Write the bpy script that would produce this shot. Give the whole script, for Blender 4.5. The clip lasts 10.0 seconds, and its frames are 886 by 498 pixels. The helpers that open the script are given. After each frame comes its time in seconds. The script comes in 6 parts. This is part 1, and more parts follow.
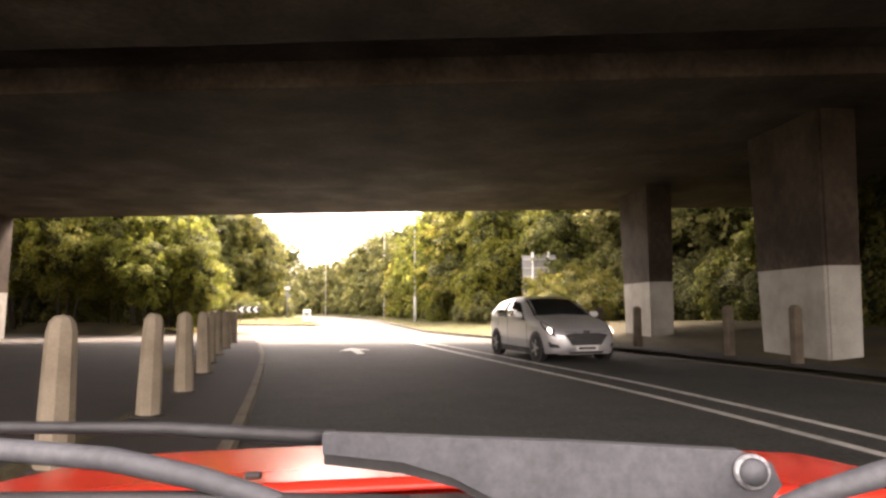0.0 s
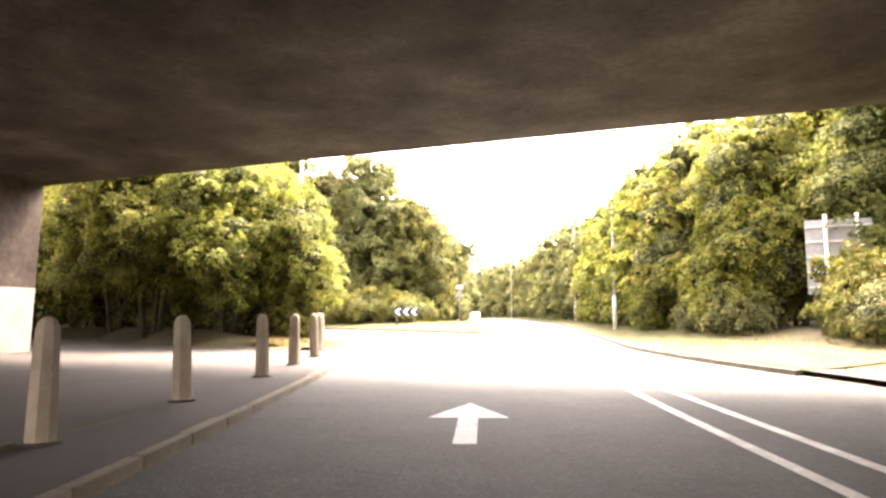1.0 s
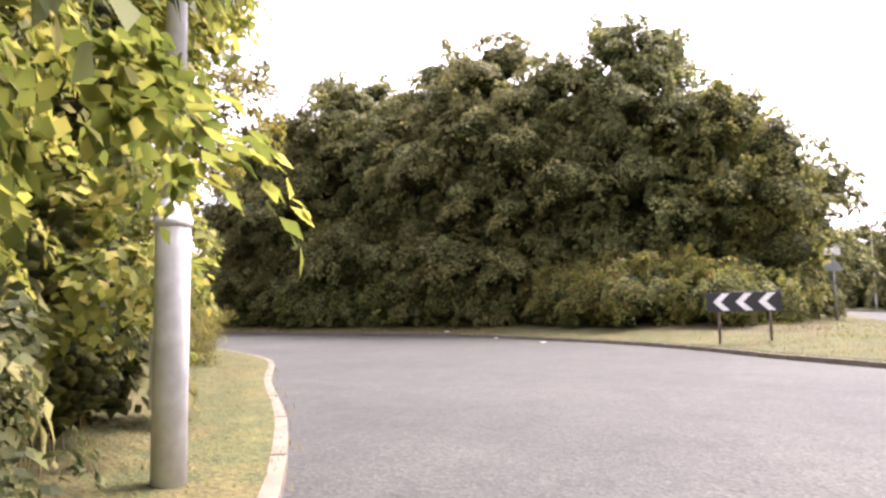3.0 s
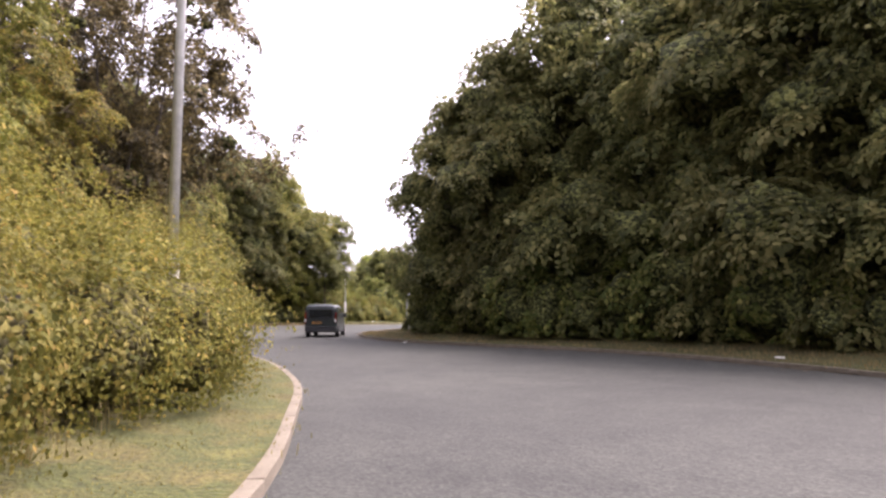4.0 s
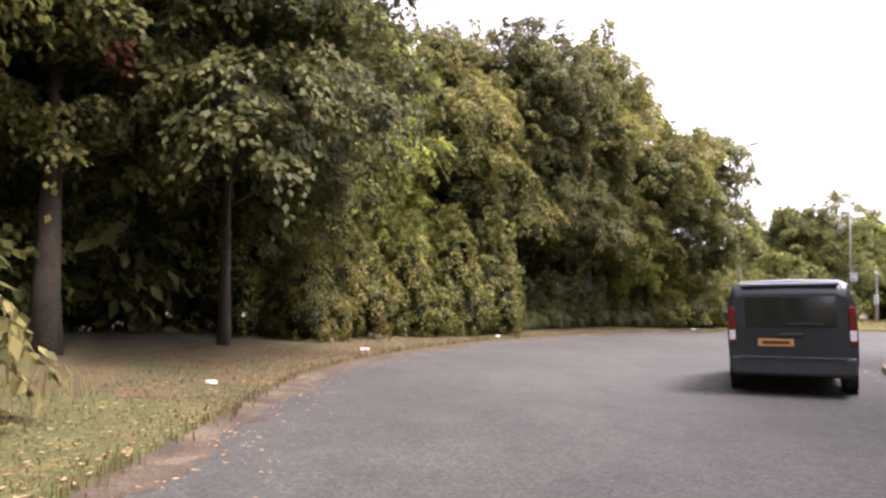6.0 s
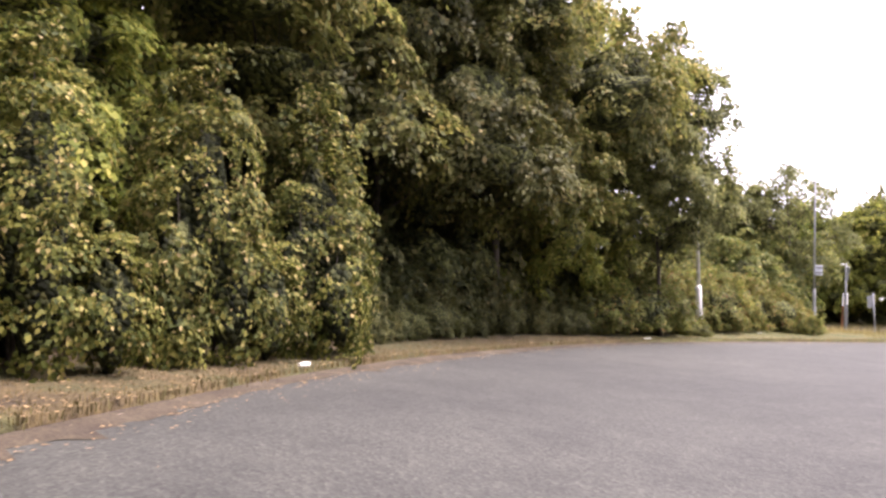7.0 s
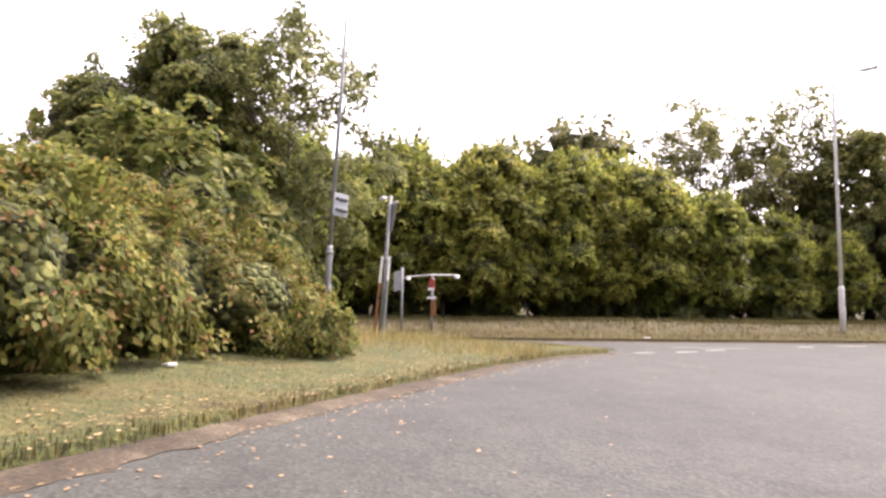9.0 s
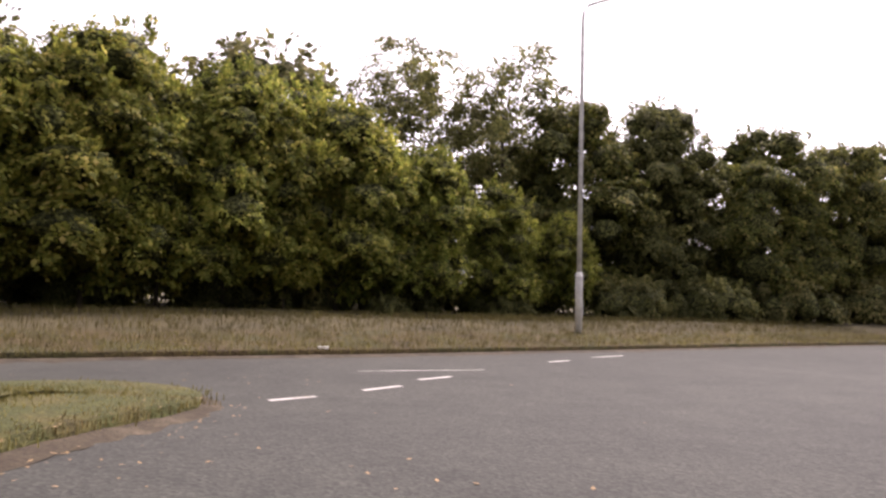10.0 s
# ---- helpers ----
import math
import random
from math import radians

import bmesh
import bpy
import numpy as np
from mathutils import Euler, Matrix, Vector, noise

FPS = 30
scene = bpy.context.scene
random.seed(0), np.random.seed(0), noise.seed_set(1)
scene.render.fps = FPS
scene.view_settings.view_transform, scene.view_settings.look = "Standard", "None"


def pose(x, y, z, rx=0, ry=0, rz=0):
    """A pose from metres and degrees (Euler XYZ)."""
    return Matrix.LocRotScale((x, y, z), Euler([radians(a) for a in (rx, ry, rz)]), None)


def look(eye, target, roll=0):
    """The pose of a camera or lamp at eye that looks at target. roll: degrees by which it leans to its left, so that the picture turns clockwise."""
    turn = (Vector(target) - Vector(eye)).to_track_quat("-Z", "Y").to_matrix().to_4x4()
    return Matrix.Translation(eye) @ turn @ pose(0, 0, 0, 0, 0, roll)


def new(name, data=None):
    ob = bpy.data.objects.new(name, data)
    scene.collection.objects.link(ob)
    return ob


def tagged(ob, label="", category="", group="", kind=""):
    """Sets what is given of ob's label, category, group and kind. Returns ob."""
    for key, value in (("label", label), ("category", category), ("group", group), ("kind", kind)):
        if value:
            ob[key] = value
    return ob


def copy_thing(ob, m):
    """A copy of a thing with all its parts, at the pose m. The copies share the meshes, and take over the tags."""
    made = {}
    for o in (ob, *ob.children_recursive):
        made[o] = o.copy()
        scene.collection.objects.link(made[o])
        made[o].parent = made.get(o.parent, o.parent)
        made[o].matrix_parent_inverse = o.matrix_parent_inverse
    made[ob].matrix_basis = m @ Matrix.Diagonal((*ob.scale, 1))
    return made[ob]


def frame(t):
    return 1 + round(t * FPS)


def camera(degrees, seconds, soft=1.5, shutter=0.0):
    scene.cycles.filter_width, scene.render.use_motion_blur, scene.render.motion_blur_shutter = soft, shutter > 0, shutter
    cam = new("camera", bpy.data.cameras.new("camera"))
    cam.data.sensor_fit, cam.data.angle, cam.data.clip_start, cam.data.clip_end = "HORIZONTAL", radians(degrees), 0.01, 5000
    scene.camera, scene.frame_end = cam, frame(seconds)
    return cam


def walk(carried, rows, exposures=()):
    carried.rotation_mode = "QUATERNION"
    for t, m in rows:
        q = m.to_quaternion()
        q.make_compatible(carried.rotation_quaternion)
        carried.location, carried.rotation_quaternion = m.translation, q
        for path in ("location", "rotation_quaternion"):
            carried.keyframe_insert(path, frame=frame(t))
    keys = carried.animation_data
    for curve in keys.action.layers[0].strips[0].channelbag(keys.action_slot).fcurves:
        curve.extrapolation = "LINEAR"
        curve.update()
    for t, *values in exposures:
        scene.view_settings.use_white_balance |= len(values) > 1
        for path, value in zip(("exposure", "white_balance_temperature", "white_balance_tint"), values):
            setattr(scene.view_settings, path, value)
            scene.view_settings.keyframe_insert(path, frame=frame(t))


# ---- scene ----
cam = camera(69.3, 10.0, soft=2.6)
# seconds, eye, target, roll
PATH = [
    (0.0, (-0.846, -2.965, 1.200), (0.487, 6.903, 2.116), -0.48),
    (0.5, (-0.023, 2.757, 1.200), (-0.369, 12.712, 2.088), -1.03),
    (1.0, (0.079, 8.508, 1.200), (-1.574, 18.323, 2.173), -0.32),
    (1.5, (-0.509, 14.316, 1.200), (-3.068, 23.935, 2.160), -0.62),
    (2.0, (-1.727, 20.205, 1.200), (-4.977, 29.622, 2.078), 0.88),
    (2.2, (-2.384, 22.570, 1.200), (-5.987, 31.864, 1.996), 0.45),
    (3.3, (-8.645, 34.542, 1.200), (-15.026, 42.177, 2.191), -1.47),
    (3.5, (-10.165, 36.410, 1.200), (-17.132, 43.513, 2.206), -1.54),
    (4.0, (-14.413, 40.548, 1.200), (-22.607, 46.192, 2.203), -0.23),
    (4.5, (-19.296, 43.818, 1.200), (-28.425, 47.770, 2.218), -0.90),
    (5.0, (-24.736, 46.097, 1.200), (-34.424, 48.366, 2.193), -1.43),
    (5.2, (-27.018, 46.750, 1.200), (-36.836, 48.391, 2.165), -1.60),
    (6.3, (-40.195, 49.031, 1.200), (-50.110, 49.863, 2.200), 0.05),
    (6.5, (-42.590, 49.580, 1.200), (-52.456, 50.816, 2.261), 0.63),
    (7.0, (-48.316, 51.527, 1.200), (-57.937, 54.078, 2.157), 0.76),
    (7.5, (-53.319, 54.234, 1.200), (-62.384, 58.352, 2.132), 0.55),
    (8.0, (-57.608, 57.621, 1.200), (-65.744, 63.351, 2.179), 0.58),
    (8.5, (-61.058, 61.637, 1.200), (-68.018, 68.757, 2.133), 0.28),
    (9.0, (-63.606, 66.094, 1.200), (-69.033, 74.448, 2.065), 0.67),
    (9.5, (-65.249, 70.947, 1.200), (-68.716, 80.293, 1.989), 1.12),
    (10.0, (-65.756, 76.007, 1.200), (-67.064, 85.891, 1.971), 1.77),
]
# the clip's camera opens up under the bridge and stops down in the open
STOPS = [(0.0, 3.95, 7900, 25), (0.5, 4.5, 8000, 25), (1.0, 4.7, 7500, 25), (1.5, 4.0, 6850, 27), (2.0, 3.62, 6600, 28), (2.2, 3.6, 6550, 29), (3.3, 2.75, 6350, 33), (5.2, 2.45, 6350, 33), (6.3, 2.72, 6350, 34), (7.5, 2.68, 6350, 33), (8.5, 2.85, 6450, 30), (9.0, 2.5, 6600, 29), (10.0, 1.6, 6700, 31)]
walk(cam, [(t, look(eye, target, roll)) for t, eye, target, roll in PATH], STOPS)
SKY, SUN = 0.125, 1.5

# ---------- world and sun: bright, thin overcast ----------
world = bpy.data.worlds.new("world")
scene.world = world
world.use_nodes = True
wn, wl = world.node_tree.nodes, world.node_tree.links
wn.clear()
sky = wn.new("ShaderNodeTexSky")
sky.sky_type = "NISHITA"
sky.sun_disc = False
sky.sun_elevation = radians(60)
sky.sun_rotation = radians(20)
sky.air_density, sky.dust_density = 1.0, 4.0
veil = wn.new("ShaderNodeHueSaturation")
veil.inputs["Saturation"].default_value = 0.12
sky_back = wn.new("ShaderNodeBackground")
sky_back.inputs["Strength"].default_value = SKY
sky_out = wn.new("ShaderNodeOutputWorld")
wl.new(sky.outputs[0], veil.inputs["Color"])
wl.new(veil.outputs[0], sky_back.inputs["Color"])
wl.new(sky_back.outputs[0], sky_out.inputs["Surface"])
sun_data = bpy.data.lights.new("sun", "SUN")
sun_data.energy, sun_data.angle, sun_data.color = SUN, radians(24), (1.0, 0.93, 0.8)
sun = new("sun", sun_data)
sun.matrix_world = look((0, 0, 60), (-math.sin(radians(20)) * math.cos(radians(60)), -math.cos(radians(20)) * math.cos(radians(60)), 60 - math.sin(radians(60))))


# ---------- materials ----------
def material(name, rough=0.8, metal=0.0, spec=0.4):
    m = bpy.data.materials.new(name)
    m.use_nodes = True
    b = m.node_tree.nodes["Principled BSDF"]
    b.inputs["Roughness"].default_value = rough
    b.inputs["Metallic"].default_value = metal
    b.inputs["Specular IOR Level"].default_value = spec
    return m, m.node_tree.nodes, m.node_tree.links, b


def noise_node(n, l, scale, detail=4.0, coord="Object", rough=0.6):
    tc = n.new("ShaderNodeTexCoord")
    t = n.new("ShaderNodeTexNoise")
    t.inputs["Scale"].default_value = scale
    t.inputs["Detail"].default_value = detail
    t.inputs["Roughness"].default_value = rough
    l.new(tc.outputs[coord], t.inputs["Vector"])
    return t


def ramp(n, l, src, stops):
    r = n.new("ShaderNodeValToRGB")
    e = r.color_ramp.elements
    while len(e) < len(stops):
        e.new(0.5)
    for k, (p, c) in zip(e, stops):
        k.position, k.color = p, (*c, 1)
    l.new(src, r.inputs[0])
    return r


def mix(n, l, fac, a, b, mode="MIX"):
    x = n.new("ShaderNodeMix")
    x.data_type, x.blend_type = "RGBA", mode
    if isinstance(fac, float):
        x.inputs[0].default_value = fac
    else:
        l.new(fac, x.inputs[0])
    l.new(a, x.inputs[6])
    l.new(b, x.inputs[7])
    return x.outputs[2]


def bump(n, l, b, src, strength, dist):
    p = n.new("ShaderNodeBump")
    p.inputs["Strength"].default_value, p.inputs["Distance"].default_value = strength, dist
    l.new(src, p.inputs["Height"])
    l.new(p.outputs[0], b.inputs["Normal"])


def rough_surface(name, big, small, rough=0.85, s1=0.6, s2=40.0, bumps=0.4, depth=0.01, amount=0.5, spec=0.35, metal=0.0):
    """Two scales of colour, and fine relief: big is a ramp of stains, small a ramp of grain laid over it."""
    m, n, l, b = material(name, rough, metal, spec)
    t1, t2 = noise_node(n, l, s1, 6.0), noise_node(n, l, s2, 3.0)
    c = mix(n, l, amount, ramp(n, l, t1.outputs[0], big).outputs[0], ramp(n, l, t2.outputs[0], small).outputs[0], "OVERLAY")
    l.new(c, b.inputs["Base Color"])
    bump(n, l, b, t2.outputs[0], bumps, depth)
    return m


def plain(name, color, rough=0.5, metal=0.0, spec=0.5, vary=0.12, scale=8.0):
    m, n, l, b = material(name, rough, metal, spec)
    t = noise_node(n, l, scale, 5.0)
    lo, hi = [tuple(min(1, v * k) for v in color) for k in (1 - vary, 1 + vary)]
    l.new(ramp(n, l, t.outputs[0], [(0.35, lo), (0.65, hi)]).outputs[0], b.inputs["Base Color"])
    return m


def leaf_material(name, stops, glow=0.35, patch=0.35, rough=0.62):
    """Leaf colours by leaf, with patches a metre or two wide, and light through the blade."""
    m, n, l, b = material(name, rough, 0.0, 0.16)
    g = n.new("ShaderNodeNewGeometry")
    per = ramp(n, l, g.outputs["Random Per Island"], stops)
    tc = n.new("ShaderNodeTexCoord")
    t = n.new("ShaderNodeTexNoise")
    t.inputs["Scale"].default_value, t.inputs["Detail"].default_value = 0.45, 3.0
    oi = n.new("ShaderNodeObjectInfo")
    add = n.new("ShaderNodeVectorMath")
    l.new(tc.outputs["Object"], add.inputs[0])
    l.new(oi.outputs["Location"], add.inputs[1])
    l.new(add.outputs[0], t.inputs["Vector"])
    tone = ramp(n, l, t.outputs[0], [(0.32, (0.24, 0.26, 0.25)), (0.68, (0.78, 0.75, 0.66))])
    c = mix(n, l, patch * 1.6 if patch < 0.6 else 1.0, per.outputs[0], tone.outputs[0], "OVERLAY")
    hue = n.new("ShaderNodeHueSaturation")
    rnd = n.new("ShaderNodeMapRange")
    rnd.inputs["To Min"].default_value, rnd.inputs["To Max"].default_value = 0.485, 0.515
    l.new(oi.outputs["Random"], rnd.inputs["Value"])
    l.new(rnd.outputs[0], hue.inputs["Hue"])
    l.new(c, hue.inputs["Color"])
    l.new(hue.outputs[0], b.inputs["Base Color"])
    tr = n.new("ShaderNodeBsdfTranslucent")
    l.new(hue.outputs[0], tr.inputs["Color"])
    ms = n.new("ShaderNodeMixShader")
    ms.inputs[0].default_value = glow
    l.new(b.outputs[0], ms.inputs[1])
    l.new(tr.outputs[0], ms.inputs[2])
    l.new(ms.outputs[0], n["Material Output"].inputs["Surface"])
    return m




def asphalt_surface():
    """Worn asphalt: broad wear, patches a metre wide, dark spots, and chippings of stone."""
    m, n, l, b = material("asphalt", 0.86, 0.0, 0.35)
    wide = ramp(n, l, noise_node(n, l, 0.22, 5.0).outputs[0], [(0.3, (0.0285, 0.03, 0.026)), (0.5, (0.036, 0.0377, 0.0322)), (0.7, (0.044, 0.0457, 0.0386))])
    patch = ramp(n, l, noise_node(n, l, 1.4, 6.0, rough=0.7).outputs[0], [(0.3, (0.33, 0.33, 0.33)), (0.5, (0.5, 0.5, 0.5)), (0.72, (0.64, 0.635, 0.62))])
    c = mix(n, l, 0.8, wide.outputs[0], patch.outputs[0], "OVERLAY")
    tc = n.new("ShaderNodeTexCoord")
    v = n.new("ShaderNodeTexVoronoi")
    v.inputs["Scale"].default_value = 38.0
    l.new(tc.outputs["Object"], v.inputs["Vector"])
    sep = n.new("ShaderNodeSeparateColor")
    l.new(v.outputs["Color"], sep.inputs[0])
    chips = ramp(n, l, sep.outputs[0], [(0.0, (0.18, 0.18, 0.18)), (0.4, (0.42, 0.42, 0.42)), (0.85, (0.62, 0.62, 0.61)), (1.0, (0.92, 0.91, 0.88))])
    c = mix(n, l, 0.62, c, chips.outputs[0], "OVERLAY")
    spots = ramp(n, l, noise_node(n, l, 7.0, 3.0).outputs[0], [(0.27, (0.55, 0.55, 0.56)), (0.34, (1, 1, 1))])
    c = mix(n, l, 1.0, c, spots.outputs[0], "MULTIPLY")
    l.new(c, b.inputs["Base Color"])
    bump(n, l, b, v.outputs["Distance"], 0.5, 0.006)
    return m


asphalt = asphalt_surface()
paving = rough_surface("paving_tarmac", [(0.3, (0.022, 0.0185, 0.0155)), (0.7, (0.036, 0.0315, 0.026))], [(0.3, (0.35, 0.35, 0.35)), (0.7, (0.65, 0.64, 0.62))], 0.88, 0.5, 70.0, 0.4, 0.006)
soil = rough_surface("dry_turf", [(0.3, (0.052, 0.043, 0.018)), (0.42, (0.084, 0.076, 0.027)), (0.55, (0.05, 0.058, 0.018)), (0.7, (0.087, 0.086, 0.028))], [(0.28, (0.12, 0.12, 0.1)), (0.72, (0.8, 0.78, 0.66))], 0.95, 1.3, 22.0, 1.0, 0.05, 0.8)
brown_turf = rough_surface("brown_turf", [(0.3, (0.036, 0.026, 0.013)), (0.45, (0.07, 0.053, 0.023)), (0.58, (0.045, 0.046, 0.017)), (0.7, (0.075, 0.064, 0.026))], [(0.28, (0.15, 0.14, 0.12)), (0.72, (0.78, 0.74, 0.64))], 0.95, 0.9, 18.0, 1.0, 0.05, 0.8)
edge_dirt = rough_surface("edge_dirt", [(0.3, (0.028, 0.021, 0.014)), (0.55, (0.055, 0.044, 0.029)), (0.7, (0.1, 0.083, 0.06))], [(0.3, (0.2, 0.2, 0.18)), (0.7, (0.75, 0.72, 0.66))], 0.95, 2.2, 30.0, 0.8, 0.012, 0.8)
wood_floor = rough_surface("leaf_litter_ground", [(0.3, (0.04, 0.035, 0.02)), (0.7, (0.09, 0.075, 0.035))], [(0.3, (0.3, 0.3, 0.28)), (0.7, (0.7, 0.68, 0.6))], 0.95, 0.6, 20.0, 1.0, 0.05, 0.7)
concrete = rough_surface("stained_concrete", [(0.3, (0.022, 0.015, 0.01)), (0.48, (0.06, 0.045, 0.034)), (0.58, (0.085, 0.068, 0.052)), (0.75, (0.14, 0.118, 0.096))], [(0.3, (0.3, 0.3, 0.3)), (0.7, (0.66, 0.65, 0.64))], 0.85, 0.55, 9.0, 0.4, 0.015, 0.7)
kerb_concrete = rough_surface("kerb_concrete", [(0.3, (0.0884, 0.073, 0.0512)), (0.7, (0.204, 0.179, 0.141))], [(0.3, (0.35, 0.35, 0.33)), (0.7, (0.66, 0.65, 0.62))], 0.9, 1.5, 60.0, 0.4, 0.006)
bollard_concrete = rough_surface("bollard_concrete", [(0.3, (0.163, 0.133, 0.096)), (0.7, (0.272, 0.232, 0.178))], [(0.3, (0.4, 0.4, 0.38)), (0.7, (0.62, 0.61, 0.58))], 0.88, 2.0, 50.0, 0.3, 0.005)
white_wall = rough_surface("white_masonry_paint", [(0.3, (0.236, 0.223, 0.192)), (0.7, (0.394, 0.38, 0.346))], [(0.3, (0.45, 0.45, 0.44)), (0.7, (0.58, 0.58, 0.57))], 0.6, 1.2, 20.0, 0.2, 0.004)
line_paint = rough_surface("road_line_paint", [(0.3, (0.1, 0.098, 0.09)), (0.4, (0.4, 0.39, 0.36)), (0.7, (0.66, 0.65, 0.62))], [(0.3, (0.1, 0.1, 0.1)), (0.6, (0.62, 0.62, 0.62))], 0.7, 2.5, 60.0, 0.3, 0.003, 0.5)
timber = rough_surface("weathered_timber", [(0.3, (0.07, 0.055, 0.04)), (0.7, (0.15, 0.12, 0.09))], [(0.3, (0.35, 0.35, 0.34)), (0.7, (0.65, 0.64, 0.6))], 0.85, 3.0, 40.0, 0.4, 0.01)
bark = rough_surface("bark", [(0.3, (0.028, 0.023, 0.017)), (0.7, (0.075, 0.062, 0.046))], [(0.3, (0.3, 0.3, 0.28)), (0.7, (0.7, 0.68, 0.62))], 0.9, 2.0, 22.0, 0.8, 0.02)
galvanised = plain("galvanised_steel", (0.58, 0.58, 0.56), 0.6, 0.0, 0.5, 0.15, 6.0)
sign_grey = plain("sign_back_grey", (0.28, 0.3, 0.31), 0.5, 0.3)
sign_aluminium = plain("sign_back_aluminium", (0.3, 0.315, 0.315), 0.5, 0.3)
sign_black = plain("sign_black", (0.02, 0.02, 0.022), 0.45)
sign_white = plain("sign_white", (0.78, 0.78, 0.76), 0.4)
sign_red = plain("sign_red", (0.28, 0.035, 0.025), 0.45)
orange_plastic = plain("faded_orange_plastic", (0.24, 0.105, 0.04), 0.6)
post_grey = plain("weathered_post_grey", (0.24, 0.25, 0.25), 0.6, 0.1)
litter_white = plain("litter_white", (0.75, 0.74, 0.7), 0.6)
dead_leaf = plain("dead_leaf", (0.24, 0.16, 0.075), 0.8, vary=0.4, scale=3.0)

leaf_green = leaf_material("leaf_green", [(0.0, (0.0609, 0.0803, 0.0226)), (0.45, (0.115, 0.131, 0.0352)), (0.8, (0.183, 0.185, 0.0526)), (1.0, (0.284, 0.25, 0.0878))], 0.55)
leaf_dark = leaf_material("leaf_dark", [(0.0, (0.0708, 0.0825, 0.0309)), (0.5, (0.135, 0.139, 0.0515)), (1.0, (0.24, 0.225, 0.0902))], 0.55)
leaf_olive = leaf_material("leaf_olive", [(0.0, (0.07, 0.089, 0.018)), (0.5, (0.15, 0.168, 0.034)), (0.85, (0.25, 0.246, 0.052)), (1.0, (0.33, 0.295, 0.075))], 0.58)
leaf_golden = leaf_material("leaf_golden", [(0.0, (0.068, 0.074, 0.018)), (0.5, (0.136, 0.134, 0.03)), (0.9, (0.212, 0.188, 0.044)), (1.0, (0.275, 0.195, 0.057))], 0.5)
leaf_ivy = leaf_material("leaf_ivy", [(0.0, (0.035, 0.048, 0.012)), (0.45, (0.085, 0.098, 0.022)), (0.85, (0.21, 0.2, 0.05)), (0.95, (0.3, 0.25, 0.09)), (1.0, (0.44, 0.34, 0.17))], 0.48)
leaf_bramble = leaf_material("leaf_bramble", [(0.0, (0.055, 0.068, 0.018)), (0.5, (0.125, 0.142, 0.035)), (0.86, (0.22, 0.205, 0.055)), (0.95, (0.19, 0.12, 0.045)), (1.0, (0.2, 0.1, 0.045))], 0.5)
leaf_bronze = leaf_material("leaf_bronze", [(0.0, (0.046, 0.04, 0.022)), (0.5, (0.088, 0.074, 0.037)), (0.85, (0.145, 0.118, 0.052)), (1.0, (0.21, 0.17, 0.065))], 0.5)
# darkened green leaf: the deep shade of the hollows is in its colour
leaf_shaded = leaf_material("leaf_shaded", [(0.0, (0.035, 0.043, 0.016)), (0.5, (0.066, 0.074, 0.025)), (0.9, (0.11, 0.112, 0.04)), (1.0, (0.17, 0.145, 0.06))], 0.45)
leaf_rust = leaf_material("leaf_rust", [(0.0, (0.12, 0.05, 0.03)), (0.6, (0.2, 0.08, 0.045)), (1.0, (0.26, 0.14, 0.06))], 0.3)
leaf_hedge = leaf_material("leaf_hedge", [(0.0, (0.105, 0.135, 0.032)), (0.5, (0.209, 0.239, 0.0498)), (0.9, (0.35, 0.343, 0.0799)), (1.0, (0.472, 0.416, 0.125))], 0.6)
brown_straw = leaf_material("brown_grass", [(0.0, (0.06, 0.044, 0.02)), (0.5, (0.1, 0.08, 0.033)), (0.85, (0.1, 0.098, 0.034)), (1.0, (0.2, 0.15, 0.07))], 0.4)
straw = leaf_material("dry_grass", [(0.0, (0.15, 0.115, 0.048)), (0.5, (0.23, 0.18, 0.08)), (1.0, (0.34, 0.27, 0.14))], 0.5)


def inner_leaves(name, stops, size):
    """Small overlapping leaves deep inside a crown, a cell to a leaf; the dark cells paint the shade of gaps."""
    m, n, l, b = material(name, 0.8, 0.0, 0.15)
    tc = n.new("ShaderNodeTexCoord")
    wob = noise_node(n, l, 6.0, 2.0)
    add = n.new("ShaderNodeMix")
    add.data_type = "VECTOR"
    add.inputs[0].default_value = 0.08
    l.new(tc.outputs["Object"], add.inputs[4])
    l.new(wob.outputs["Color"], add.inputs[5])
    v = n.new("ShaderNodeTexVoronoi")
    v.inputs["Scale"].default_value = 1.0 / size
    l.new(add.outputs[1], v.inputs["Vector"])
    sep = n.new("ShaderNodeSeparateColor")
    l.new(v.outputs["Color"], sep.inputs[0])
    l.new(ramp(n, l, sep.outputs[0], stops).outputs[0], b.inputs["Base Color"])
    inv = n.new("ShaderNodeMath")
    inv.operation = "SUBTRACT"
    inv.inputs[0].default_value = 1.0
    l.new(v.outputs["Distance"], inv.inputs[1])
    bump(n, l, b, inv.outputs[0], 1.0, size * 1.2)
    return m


# near-black ramp starts stand for shade between the inner leaves
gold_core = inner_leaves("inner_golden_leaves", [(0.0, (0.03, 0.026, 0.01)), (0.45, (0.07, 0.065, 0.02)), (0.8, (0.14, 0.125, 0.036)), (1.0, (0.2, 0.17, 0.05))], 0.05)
# ivy core far darker than its leaves: shade of the gaps painted in
ivy_shade_core = inner_leaves("inner_ivy_shade", [(0.0, (0.006, 0.008, 0.003)), (0.55, (0.02, 0.025, 0.008)), (0.85, (0.05, 0.055, 0.018)), (1.0, (0.09, 0.09, 0.03))], 0.07)
